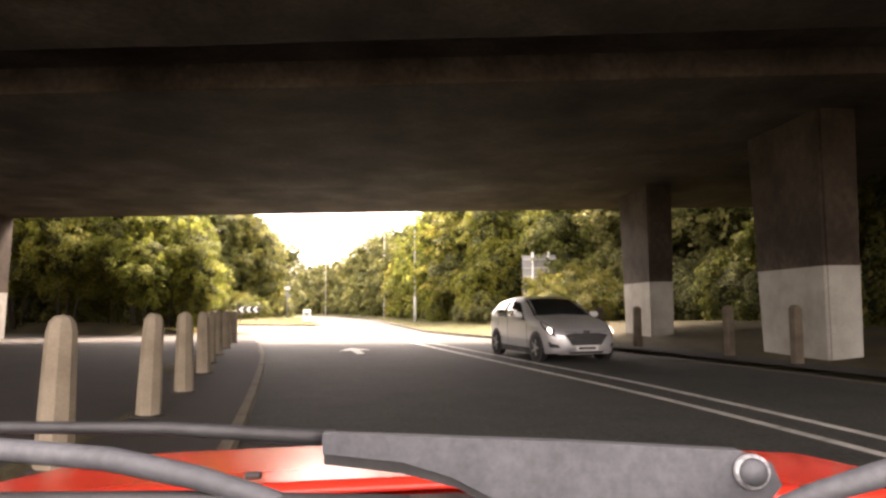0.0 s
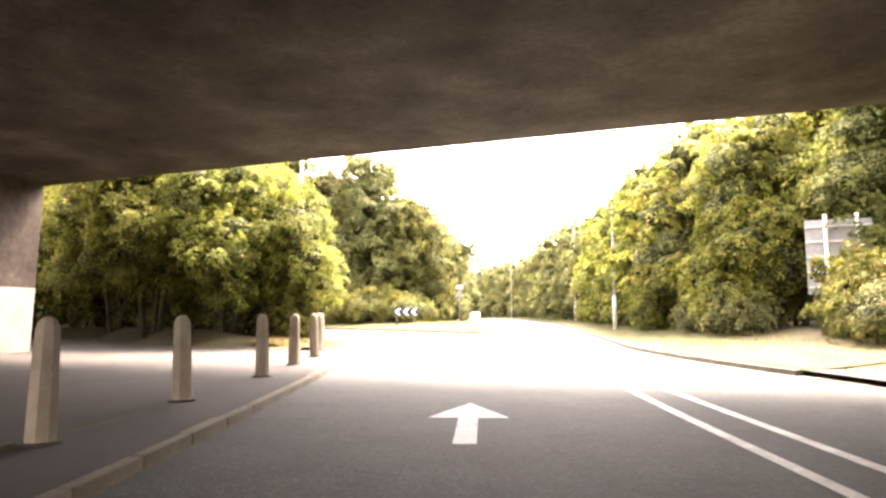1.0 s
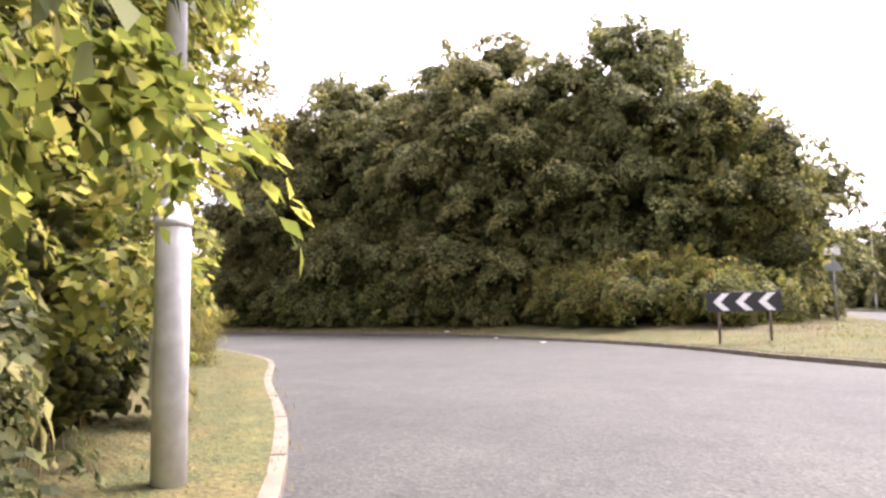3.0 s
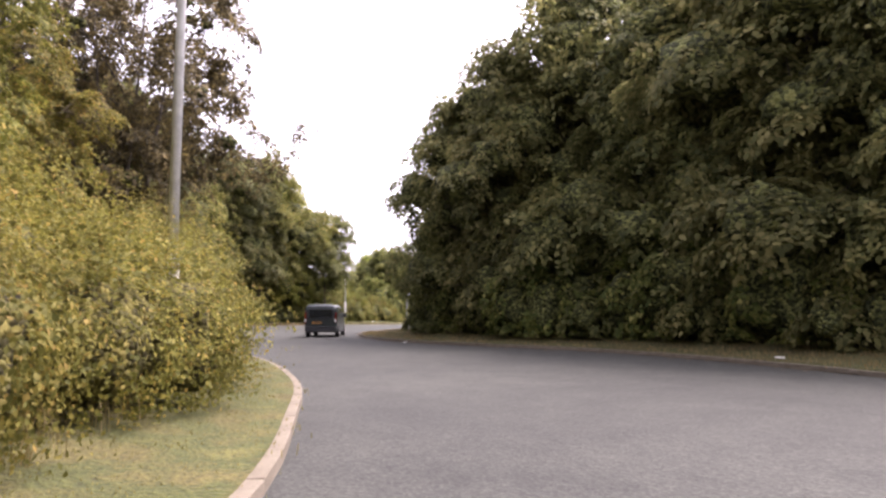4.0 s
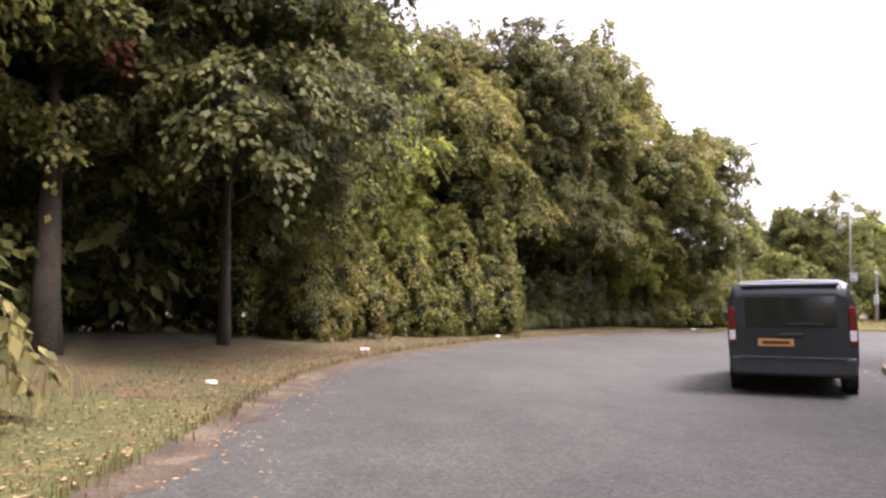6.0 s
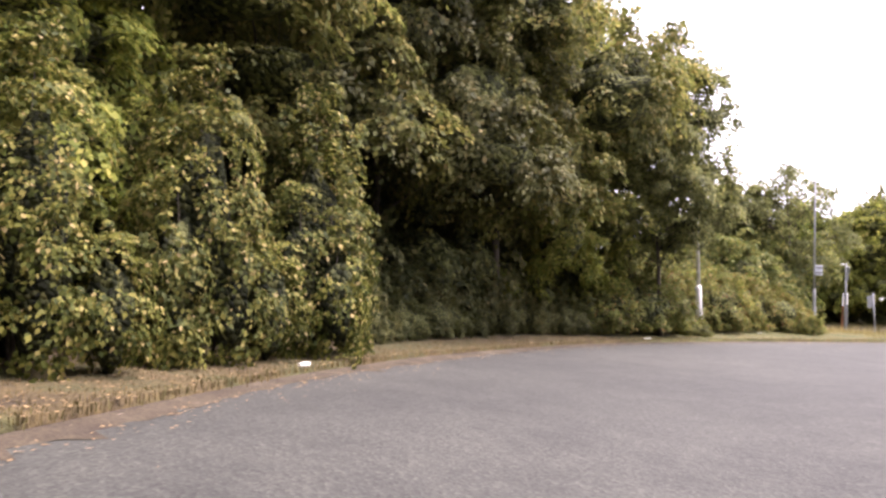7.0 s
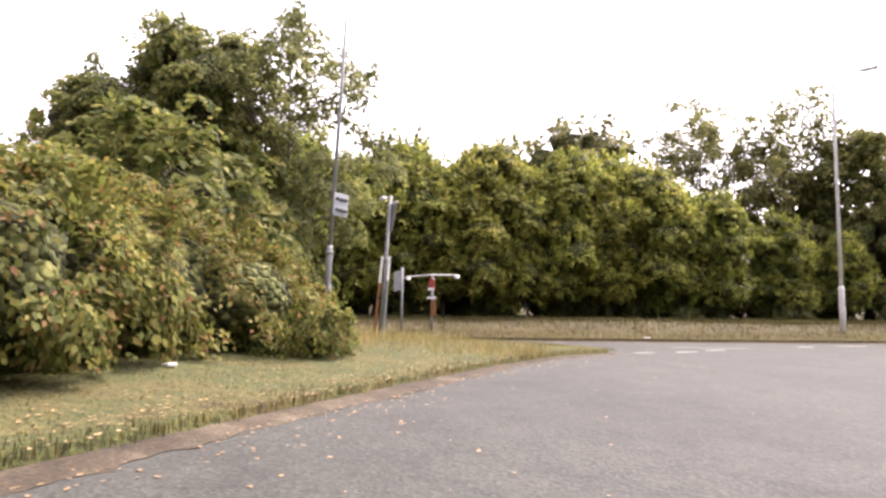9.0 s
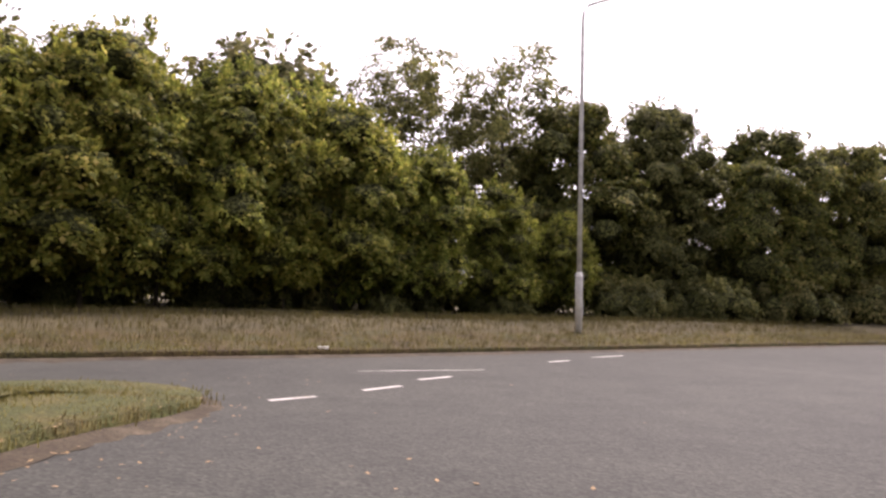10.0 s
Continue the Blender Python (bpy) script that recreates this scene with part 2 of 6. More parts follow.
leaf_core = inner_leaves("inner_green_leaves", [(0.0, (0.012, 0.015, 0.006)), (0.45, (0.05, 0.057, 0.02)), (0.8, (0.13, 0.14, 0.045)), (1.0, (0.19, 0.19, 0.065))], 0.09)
turf = leaf_material("green_grass", [(0.0, (0.115, 0.11, 0.036)), (0.6, (0.165, 0.148, 0.05)), (1.0, (0.23, 0.187, 0.076))], 0.6)


# ---------- mesh helpers ----------
def mesh_arrays(name, verts, faces, mat, smooth=False):
    """A mesh from an (n, 3) array and an (m, k) array of faces with k corners."""
    me = bpy.data.meshes.new(name)
    v, f = np.asarray(verts, np.float32), np.asarray(faces, np.int32)
    k = f.shape[1]
    me.vertices.add(len(v))
    me.vertices.foreach_set("co", v.ravel())
    me.loops.add(f.size)
    me.loops.foreach_set("vertex_index", f.ravel())
    me.polygons.add(len(f))
    me.polygons.foreach_set("loop_start", np.arange(0, f.size, k, dtype=np.int32))
    if smooth:
        me.polygons.foreach_set("use_smooth", np.ones(len(f), bool))
    me.update(calc_edges=True)
    me.materials.append(mat)
    return me


def part(name, data, mat=None, parent=None, label=""):
    """One mesh object from a bmesh or a mesh, under a thing or a part."""
    if isinstance(data, bmesh.types.BMesh):
        me = bpy.data.meshes.new(name)
        data.to_mesh(me)
        data.free()
        data = me
    if mat is not None and not data.materials:
        data.materials.append(mat)
    ob = new(name, data)
    if parent is not None:
        ob.parent = parent
    if label:
        ob["label"] = label
    return ob


def thing(name, m, label, category, group="", kind=""):
    e = new(name)
    e.empty_display_size = 0.2
    e.matrix_world = m
    return tagged(e, label, category, group, kind)


def box(bm, size, at, bevel=0.0, rot=None):
    """Adds a bevelled box to bm."""
    m = Matrix.Translation(at) @ (rot or Matrix()) @ Matrix.Diagonal((*size, 1))
    made = bmesh.ops.create_cube(bm, size=1.0, matrix=m)["verts"]
    if bevel:
        edges = list({e for v in made for e in v.link_edges})
        bmesh.ops.bevel(bm, geom=edges, offset=bevel, segments=2, affect="EDGES", profile=0.6)
    return bm


def boxed(size, at, bevel=0.0, rot=None):
    return box(bmesh.new(), size, at, bevel, rot)


def tube(bm, points, radii, sides=8, cap=True):
    """A tapered tube along points."""
    rings = []
    pts = [Vector(p) for p in points]
    for i, p in enumerate(pts):
        d = (pts[min(i + 1, len(pts) - 1)] - pts[max(i - 1, 0)]).normalized()
        a = d.orthogonal().normalized() if abs(d.z) < 0.9 else Vector((1, 0, 0)).cross(d).normalized()
        b = d.cross(a)
        rings.append([bm.verts.new(p + (a * math.cos(2 * math.pi * k / sides) + b * math.sin(2 * math.pi * k / sides)) * radii[i]) for k in range(sides)])
    for r, s in zip(rings, rings[1:]):
        for k in range(sides):
            f = bm.faces.new((r[k], r[(k + 1) % sides], s[(k + 1) % sides], s[k]))
            f.smooth = True
    if cap:
        bm.faces.new(rings[0][::-1])
        bm.faces.new(rings[-1])
    return bm


def tubed(points, radii, sides=8):
    return tube(bmesh.new(), points, radii, sides)


def lathe(profile, sides=20, smooth=True):
    """A solid turned round z from (radius, height) pairs."""
    bm = bmesh.new()
    rings = [[bm.verts.new((r * math.cos(2 * math.pi * k / sides), r * math.sin(2 * math.pi * k / sides), z)) for k in range(sides)] for r, z in profile]
    for r, s in zip(rings, rings[1:]):
        for k in range(sides):
            bm.faces.new((r[k], r[(k + 1) % sides], s[(k + 1) % sides], s[k])).smooth = smooth
    bm.faces.new(rings[0][::-1])
    bm.faces.new(rings[-1])
    return bm


def plate(outline, thick, at=(0, 0, 0), rot=None, bevel=0.0):
    """An upright plate: an outline in x and z, thick in y."""
    bm = bmesh.new()
    front = [bm.verts.new((x, -thick / 2, z)) for x, z in outline]
    back = [bm.verts.new((x, thick / 2, z)) for x, z in outline]
    bm.faces.new(front)
    bm.faces.new(back[::-1])
    for i in range(len(front)):
        j = (i + 1) % len(front)
        bm.faces.new((front[j], front[i], back[i], back[j]))
    bmesh.ops.recalc_face_normals(bm, faces=bm.faces)
    bm.transform(Matrix.Translation(at) @ (rot or Matrix()))
    return bm


# ---------- plan: kerb lines, x, y and height ----------
def smooth_line(points, step=0.5):
    """A smooth line through points, resampled at even steps."""
    p = np.array([(*q, 0.0)[:3] for q in points], float)
    p = np.vstack([2 * p[0] - p[1], p, 2 * p[-1] - p[-2]])
    out = []
    for i in range(1, len(p) - 2):
        n = max(2, int(np.linalg.norm(p[i + 1] - p[i]) / 0.2))
        for t in np.linspace(0, 1, n, endpoint=False):
            a, b, c, d = p[i - 1:i + 3]
            out.append(0.5 * (2 * b + (c - a) * t + (2 * a - 5 * b + 4 * c - d) * t * t + (3 * b - a - 3 * c + d) * t ** 3))
    out = np.array(out + [p[-2]])
    s = np.concatenate([[0], np.cumsum(np.linalg.norm(np.diff(out[:, :2], axis=0), axis=1))])
    q = np.arange(0, s[-1], step)
    return np.stack([np.interp(q, s, out[:, k]) for k in range(3)], 1)


def normals(line):
    """The left-hand normals of a line, in plan."""
    d = np.gradient(line[:, :2], axis=0)
    d /= np.linalg.norm(d, axis=1)[:, None]
    return np.stack([-d[:, 1], d[:, 0]], 1)


# the land lies on the left of the first and the last line, and on the right of the others
LEFT_KERB = smooth_line([(-0.4, -40), (-0.9, -14), (-1.3, -6), (-1.8, 2), (-2.4, 8), (-3.1, 13.5), (-3.9, 18.5), (-4.6, 22.5), (-5.2, 26), (-6.0, 28.6), (-7.1, 31), (-8.8, 33.4),
    (-11.4, 36), (-14.7, 38.7), (-18, 41.6), (-21.5, 43.4), (-25, 44.8), (-30.1, 46.0), (-35, 46.2, 0.05), (-39, 46.5, 0.07), (-43.8, 46.85, 0.13), (-47, 47.25, 0.22), (-50.6, 48.5, 0.28),
    (-55.6, 51.1, 0.3), (-58.2, 52.8, 0.3), (-60.9, 55.2, 0.3), (-64.5, 60, 0.3), (-66.9, 65.4, 0.25), (-68, 70.6, 0.2), (-68.9, 76.5, 0.12), (-69.1, 80, 0.06), (-68.9, 82.2),
    (-69.7, 83.1), (-71.3, 83), (-75, 80.6), (-85, 74), (-110, 58), (-160, 30)])
RIGHT_KERB = smooth_line([(8.5, -40), (8.2, -14), (7.6, -4), (7.0, 5), (6.2, 12), (5.1, 18.8), (3.9, 23), (3.2, 25.6), (2.5, 29.6), (2.2, 36), (1.8, 45), (1.4, 56), (0.9, 66), (-0.6, 80), (-3.5, 95), (-10, 118), (-24, 150), (-45, 190)])
ISLAND_KERB = smooth_line([(-20, 150), (-13, 118), (-9, 97), (-7.0, 80), (-5.4, 66), (-4.6, 56), (-4.0, 49), (-3.7, 45), (-3.45, 43.4), (-3.75, 43.1), (-5.5, 44.4), (-8.2, 46.6), (-10.6, 49), (-13.3, 50.9), (-16, 52.2), (-20, 54), (-25, 55.5), (-29.2, 55.8),
    (-33, 55.2), (-37, 54.8), (-40, 54.9), (-44.2, 56), (-48.6, 58.2), (-52, 61.5), (-54.8, 66), (-57, 72), (-57.4, 79), (-55, 86), (-49, 92), (-40, 99), (-10, 122)])
FAR_KERB = smooth_line([(-160, 34), (-110, 62), (-85, 77.8), (-73.9, 85.3), (-69.4, 88.4), (-66.1, 90.9), (-61.6, 94.4), (-52.9, 101.2), (-40, 110), (-12, 131)])
KERBS = [(LEFT_KERB, 1.0), (RIGHT_KERB, -1.0), (ISLAND_KERB, -1.0), (FAR_KERB, 1.0)]
KERB_XY = np.vstack([k[:, :2] for k, _ in KERBS])
KERB_Z = np.concatenate([k[:, 2] for k, _ in KERBS])
KERB_N = np.vstack([normals(k) * side for k, side in KERBS])
# the trodden ground under the bridge, flat behind the left kerb
UNDER_BRIDGE = [(-1.0, -40), (-5.6, 25.4), (-7.6, 26.2), (-24, 36.2), (-40, 20), (-40, -40)]


def kerb_offset(xy):
    """How far each place lies behind the nearest kerb (negative: on the road), and that kerb's height."""
    xy = np.atleast_2d(np.asarray(xy, float))
    out, kz = np.empty(len(xy)), np.empty(len(xy))
    for i in range(0, len(xy), 4000):
        q = xy[i:i + 4000]
        d2 = (q[:, None, 0] - KERB_XY[None, :, 0]) ** 2 + (q[:, None, 1] - KERB_XY[None, :, 1]) ** 2
        j = d2.argmin(1)
        side = ((q - KERB_XY[j]) * KERB_N[j]).sum(1)
        out[i:i + 4000] = np.sqrt(d2[np.arange(len(q)), j]) * np.where(side > 0, 1, -1)
        kz[i:i + 4000] = KERB_Z[j]
    return out, kz


def inside(xy, poly):
    """Which places lie inside a polygon."""
    xy = np.atleast_2d(np.asarray(xy, float))
    x, y = xy[:, 0], xy[:, 1]
    odd = np.zeros(len(xy), bool)
    for (x0, y0), (x1, y1) in zip(poly, poly[1:] + poly[:1]):
        odd ^= ((y0 > y) != (y1 > y)) & (x < (x1 - x0) * (y - y0) / ((y1 - y0) or 1e-9) + x0)
    return odd


def rise(o):
    """The lie of a verge o metres behind its kerb."""
    s = np.clip(np.asarray(o, float) / 6.0, 0, 1)
    return 0.1 + 0.5 * s * s * (3 - 2 * s)


def land(xy):
    """The height of the land behind the kerbs."""
    o, kz = kerb_offset(xy)
    flat = inside(xy, UNDER_BRIDGE)
    return np.where(flat, 0.11, kz + rise(np.maximum(o, 0)))


def land_at(x, y):
    return float(land([(x, y)])[0])


def road_height(xy):
    """The road is level but for the bend, where it rises to its outer kerb."""
    o, kz = kerb_offset(xy)
    return kz * np.clip(1 + o / 5.5, 0, 1)


def grid_sheet(name, xs, ys, height, mat):
    gx, gy = np.meshgrid(xs, ys)
    xy = np.stack([gx.ravel(), gy.ravel()], 1)
    z = height(xy)
    n = len(xs)
    i = (np.arange(len(ys) - 1)[:, None] * n + np.arange(n - 1)[None, :]).ravel()
    return mesh_arrays(name, np.column_stack([xy, z]), np.stack([i, i + 1, i + n + 1, i + n], 1), mat, True)


# ---------- ground, road, verges, kerbs ----------
def ground_height(xy):
    o, kz = kerb_offset(xy)
    xy = np.asarray(xy)
    z = np.where(o > 0.5, kz + rise(o) - 0.03, -0.14)
    z = np.where(inside(xy, UNDER_BRIDGE), -0.14, z)
    rough = 0.12 * np.sin(xy[:, 0] * 0.31) * np.sin(xy[:, 1] * 0.27)
    return z + np.where(o > 4, rough, 0)


far_steps = np.array([-3000, -1500, -800, -400, -250, -180])
gx = np.concatenate([far_steps, np.arange(-140, 60, 1.2), -far_steps[::-1] - 100])
gy = np.concatenate([far_steps + 120, np.arange(-45, 170, 1.2), -far_steps[::-1] + 30])
tagged(part("ground", grid_sheet("ground", gx, gy, ground_height, wood_floor)), "earth and leaf litter under the trees, reaching the horizon", "ground", kind="structure")
rx, ry = np.arange(-112, 14, 0.7), np.arange(-42, 150, 0.7)
road_mesh = grid_sheet("road", rx, ry, road_height, asphalt)
bm = bmesh.new()
bm.from_mesh(road_mesh)
co = np.array([v.co[:2] for v in bm.verts])
away = kerb_offset(co)[0] > 1.0
bm.verts.ensure_lookup_table()
bmesh.ops.delete(bm, geom=[bm.verts[i] for i in np.nonzero(away)[0]], context="VERTS")
bm.to_mesh(road_mesh)
bm.free()
tagged(part("road", road_mesh), "grey worn asphalt carriageway of a slip road", "road", kind="structure")


def verge(line, side, label, mat=None):
    """Turf behind a kerb line, with an edge that goes down behind the stones."""
    offs = np.array([0.12, 0.12, 0.5, 1.0, 1.8, 2.6, 3.4])
    nrm = normals(line) * side
    v = np.vstack([line[:, :2] + nrm * o for o in offs])
    n = len(line)
    off, kz = kerb_offset(v)
    z = kz + rise(np.maximum(off, 0)) + 0.015
    z[:n] -= 0.25
    z[-n:] -= 0.07
    a = np.arange(len(offs) - 1)[:, None] * n + np.arange(n - 1)[None, :]
    f = np.stack([a.ravel(), a.ravel() + 1, a.ravel() + n + 1, a.ravel() + n], 1)
    f = f[(off[f] > 0.04).all(1) & ~inside(v, UNDER_BRIDGE)[f].any(1)]
    return tagged(part("verge", mesh_arrays("verge", np.column_stack([v, z]), f, mat or soil, True)), label, "grass verge", kind="structure")


left_land = LEFT_KERB[LEFT_KERB[:, 1] > 26.5]
bend = (left_land[:, 0] < -43.5) & (left_land[:, 0] > -70) & (left_land[:, 1] < 64)
b0, b1 = np.nonzero(bend)[0][[0, -1]]
verge(left_land[:b0 + 1], 1, "yellow-green grass verge behind the outer kerb")
verge(left_land[b0:b1 + 1], 1, "brown verge strewn with leaves at the foot of the bushes", brown_turf)
verge(left_land[b1:], 1, "dry grass verge round the sign posts")
verge(RIGHT_KERB[RIGHT_KERB[:, 1] > 21], -1, "sunlit grass verge along the main road")
verge(ISLAND_KERB, -1, "grass verge of the wooded island between the roads")
verge(FAR_KERB, 1, "tall dry brown grass verge below the far hedge", brown_turf)


def polygon_slab(name, outline, z, mat):
    bm = bmesh.new()
    f = bm.faces.new([bm.verts.new((x, y, z)) for x, y in outline])
    if f.normal.z < 0:
        f.normal_flip()
    bmesh.ops.triangulate(bm, faces=[f])
    return part(name, bm, mat)


kl = LEFT_KERB[LEFT_KERB[:, 1] < 27.6]
outline = [tuple(p) for p in (kl[:, :2] + normals(kl) * 0.1)[::3]] + [(-7.6, 26.4), (-24, 36.3), (-40, 20), (-40, -40)]
tagged(polygon_slab("pavement", outline, 0.11, paving), "dark tarmac footway under the bridge", "pavement", kind="structure")
kr = RIGHT_KERB[RIGHT_KERB[:, 1] < 22]
outline = [tuple(p) for p in (kr[:, :2] - normals(kr) * 0.1)[::3]] + [(13, 24), (30, 20), (30, -40)]
tagged(polygon_slab("pavement", outline[::-1], 0.11, paving), "dark tarmac footway round the bridge columns", "pavement", kind="structure")
bm = bmesh.new()
for a, b in (((-5.42, 26.5), (-7.6, 26.3)), ((-7.6, 26.3), (-15.5, 31.1)), ((-15.5, 31.1), (-24.2, 36.4))):
    d = Vector((b[0] - a[0], b[1] - a[1], 0))
    box(bm, (d.length, 0.16, 0.16), ((a[0] + b[0]) / 2, (a[1] + b[1]) / 2, 0.055), 0.015, Matrix.Rotation(math.atan2(d.y, d.x), 4, "Z"))
tagged(part("edging_kerb", bm, kerb_concrete), "pale concrete edging along the back of the footway", "kerb", kind="structure")

stone_mesh = boxed((0.9, 0.15, 0.3), (0, 0, 0), 0.012)
stone_data = bpy.data.meshes.new("kerb_stone")
stone_mesh.to_mesh(stone_data)
stone_mesh.free()
stone_data.materials.append(kerb_concrete)


def kerb_run(line, side, lo, hi, label, sunk=1e9):
    """Kerb stones end to end along a line, between two distances along it; past sunk they go down into the earth."""
    run = tagged(new("kerb"), label, "kerb", kind="structure")
    n = normals(line)
    rng = random.Random(len(line))
    s = lo
    while s < hi:
        i = min(int(s / 0.5), len(line) - 2)
        p = line[i] + (line[i + 1] - line[i]) * (s / 0.5 - i)
        q = p[:2] + n[i] * side * 0.075
        d = line[i + 1] - line[i]
        ob = part("stone", stone_data, None, run)
        ob.matrix_world = Matrix.Translation((q[0], q[1], p[2] - 0.045 - 0.095 * min(max((s - sunk) / 7.0, 0.0), 1.0) + rng.uniform(-0.006, 0.006))) @ Matrix.Rotation(math.atan2(d[1], d[0]) + rng.uniform(-0.008, 0.008), 4, "Z") @ Matrix.Rotation(-math.atan2(d[2], 0.5), 4, "Y")
        s += 0.91
    return run


def along(line, x, y):
    return float(np.argmin((line[:, 0] - x) ** 2 + (line[:, 1] - y) ** 2)) * 0.5


# ---------- road markings ----------
def painted(name, line, lo, hi, width, label, group=""):
    """A painted line on the road, from one distance along a line to another."""
    q = line[int(lo * 2):int(hi * 2) + 1]
    n = normals(q)
    z = road_height(q[:, :2]) + 0.006
    a, b = q[:, :2] + n * width / 2, q[:, :2] - n * width / 2
    v = np.vstack([np.column_stack([a, z]), np.column_stack([b, z])])
    m = len(q)
    f = np.stack([np.arange(m - 1) + m, np.arange(1, m) + m, np.arange(1, m), np.arange(m - 1)], 1)
    return tagged(part(name, mesh_arrays(name, v, f, line_paint)), label, "road marking", group, "structure")


centre_a = smooth_line([(4.2, -30), (3.6, -8), (3.4, 0), (3.1, 5), (2.5, 9.5), (2.0, 13), (1.5, 16.5), (1.05, 20.2), (0.7, 23.7), (0.3, 27.5), (-0.1, 31), (-0.6, 36), (-1.1, 42)])
centre_b = smooth_line([(4.8, -30), (4.2, -8), (3.95, 0), (3.6, 6), (3.0, 10.5), (2.45, 14.3), (2.0, 17.3), (1.55, 20.5), (1.15, 24), (0.7, 28), (0.3, 31.5), (-0.3, 36), (-1.0, 42)])
painted("centre_line", centre_a, 0, 70, 0.13, "worn white line of a double centre line", "double centre line")
painted("centre_line", centre_b, 0, 70, 0.13, "worn white line of a double centre line", "double centre line")
for a, b in (((-3.4, 30.6), (-1.5, 30.75)), ((-4.8, 32.7), (-4.2, 32.9))):
    painted("cross_line", smooth_line([a, b], 0.25)[::1], 0, 9, 0.05, "thin worn white line across the lane", "thin lane lines")
for a, b in (((-68.6, 83.0), (-68.15, 83.5)), ((-67.8, 84.1), (-67.4, 84.7)), ((-67.3, 85.4), (-66.85, 86.0)), ((-65.3, 89.1), (-64.8, 89.7)), ((-64.3, 90.6), (-63.5, 91.5))):
    painted("edge_dash", smooth_line([a, b], 0.1), 0, 20, 0.1, "short white dash across the mouth of the side road", "edge dashes")
painted("edge_line", smooth_line([(-68.4, 86.1), (-66.3, 87.2)], 0.2), 0, 20, 0.05, "long thin white line by the far kerb")
arrow = bmesh.new()
ax = Matrix.Translation((-1.0, 17.0, 0.006)) @ Matrix.Rotation(radians(6), 4, "Z")
for shape in (((0, 0, 0), (-0.46, -1.15, 0), (0.46, -1.15, 0)), ((-0.11, -1.15, 0), (-0.11, -2.6, 0), (0.11, -2.6, 0), (0.11, -1.15, 0))):
    arrow.faces.new([arrow.verts.new(ax @ Vector(p)) for p in shape])
tagged(part("road_arrow", arrow, line_paint), "white arrow pointing ahead painted on the asphalt", "road marking", kind="structure")


# ---------- the bridge ----------
DECK = Matrix.Translation((-2.6, 22.95, 0)) @ Matrix.Rotation(radians(-10.3), 4, "Z")  # its far edge, along local x; the deck lies towards local -y
bridge = thing("bridge", DECK, "wide concrete road bridge over the carriageway, dark and stained below", "bridge", kind="structure")
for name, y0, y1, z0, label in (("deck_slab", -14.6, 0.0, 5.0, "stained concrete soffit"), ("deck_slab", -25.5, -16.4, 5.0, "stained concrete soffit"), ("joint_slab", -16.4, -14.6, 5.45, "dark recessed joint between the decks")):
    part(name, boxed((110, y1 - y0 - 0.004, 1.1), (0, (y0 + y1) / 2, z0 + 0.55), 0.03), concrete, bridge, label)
for y in (-0.22, -25.3):
    part("parapet", boxed((110, 0.35, 1.0), (0, y, 6.6 + 0.004), 0.03), concrete, bridge)



def column(x, y, wide, deep, turn, label):
    """A tapered bridge column with a white painted foot; x, y its middle."""
    c = thing("bridge_column", pose(x, y, 0, 0, 0, turn), label, "bridge column", "bridge columns")
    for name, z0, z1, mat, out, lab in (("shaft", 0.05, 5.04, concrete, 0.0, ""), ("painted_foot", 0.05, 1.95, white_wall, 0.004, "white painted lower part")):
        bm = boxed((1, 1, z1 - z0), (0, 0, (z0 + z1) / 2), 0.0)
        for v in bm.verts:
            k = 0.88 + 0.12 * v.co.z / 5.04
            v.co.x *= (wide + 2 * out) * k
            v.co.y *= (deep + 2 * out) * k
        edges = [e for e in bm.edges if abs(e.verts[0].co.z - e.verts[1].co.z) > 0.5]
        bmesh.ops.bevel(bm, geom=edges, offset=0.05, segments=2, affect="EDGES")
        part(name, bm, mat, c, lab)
    return c


for x, y in ((8.45, 9.3), (8.55, 16.9), (9.2, 0.5), (-15.2, 23.9), (-14.6, 16.0), (-14.0, 8.5)):
    column(x, y, 0.8, 2.5, -3, "tapered concrete bridge column, white paint on its lower part")


# ---------- bollards ----------
def bollard():
    b = thing("bollard", Matrix(), "tapered pale concrete bollard with a rounded top, beside the kerb", "bollard", "bollards along the footway")
    part("post", lathe([(0.125, 0.0), (0.12, 0.3), (0.104, 0.86), (0.1, 0.95), (0.086, 1.01), (0.06, 1.05), (0.02, 1.065)], 8, False), bollard_concrete, b)
    part("collar", lathe([(0.17, 0.0), (0.17, 0.012), (0.13, 0.025)], 16), paving, b)
    return b


first = bollard()
rng = random.Random(5)
spots = [(-7.7, 29.5), (-6.45, 25.95), (-5.72, 23.75), (-5.28, 21.4), (-4.85, 19.0), (-4.5, 16.0), (-4.2, 13.4), (-3.86, 10.95), (-3.45, 8.65), (-3.12, 6.1), (-2.98, 4.15), (-2.92, 1.9), (-2.9, -0.4)]
for k, (x, y) in enumerate(spots):
    m = pose(x, y, 0.108, rng.uniform(-1.5, 1.5), rng.uniform(-1.5, 1.5), rng.uniform(0, 90))
    if k:
        copy_thing(first, m)
    else:
        first.matrix_world = m


def timber_post():
    b = thing("timber_post", Matrix(), "short square weathered timber post at the edge of the footway", "post", "timber posts round the bridge columns")
    part("post", boxed((0.17, 0.17, 1.05), (0, 0, 0.52), 0.02), timber, b)
    cap = lathe([(0.12, 1.045), (0.1, 1.08), (0.02, 1.1)], 4)
    part("cap", cap, timber, b)
    return b


first = timber_post()
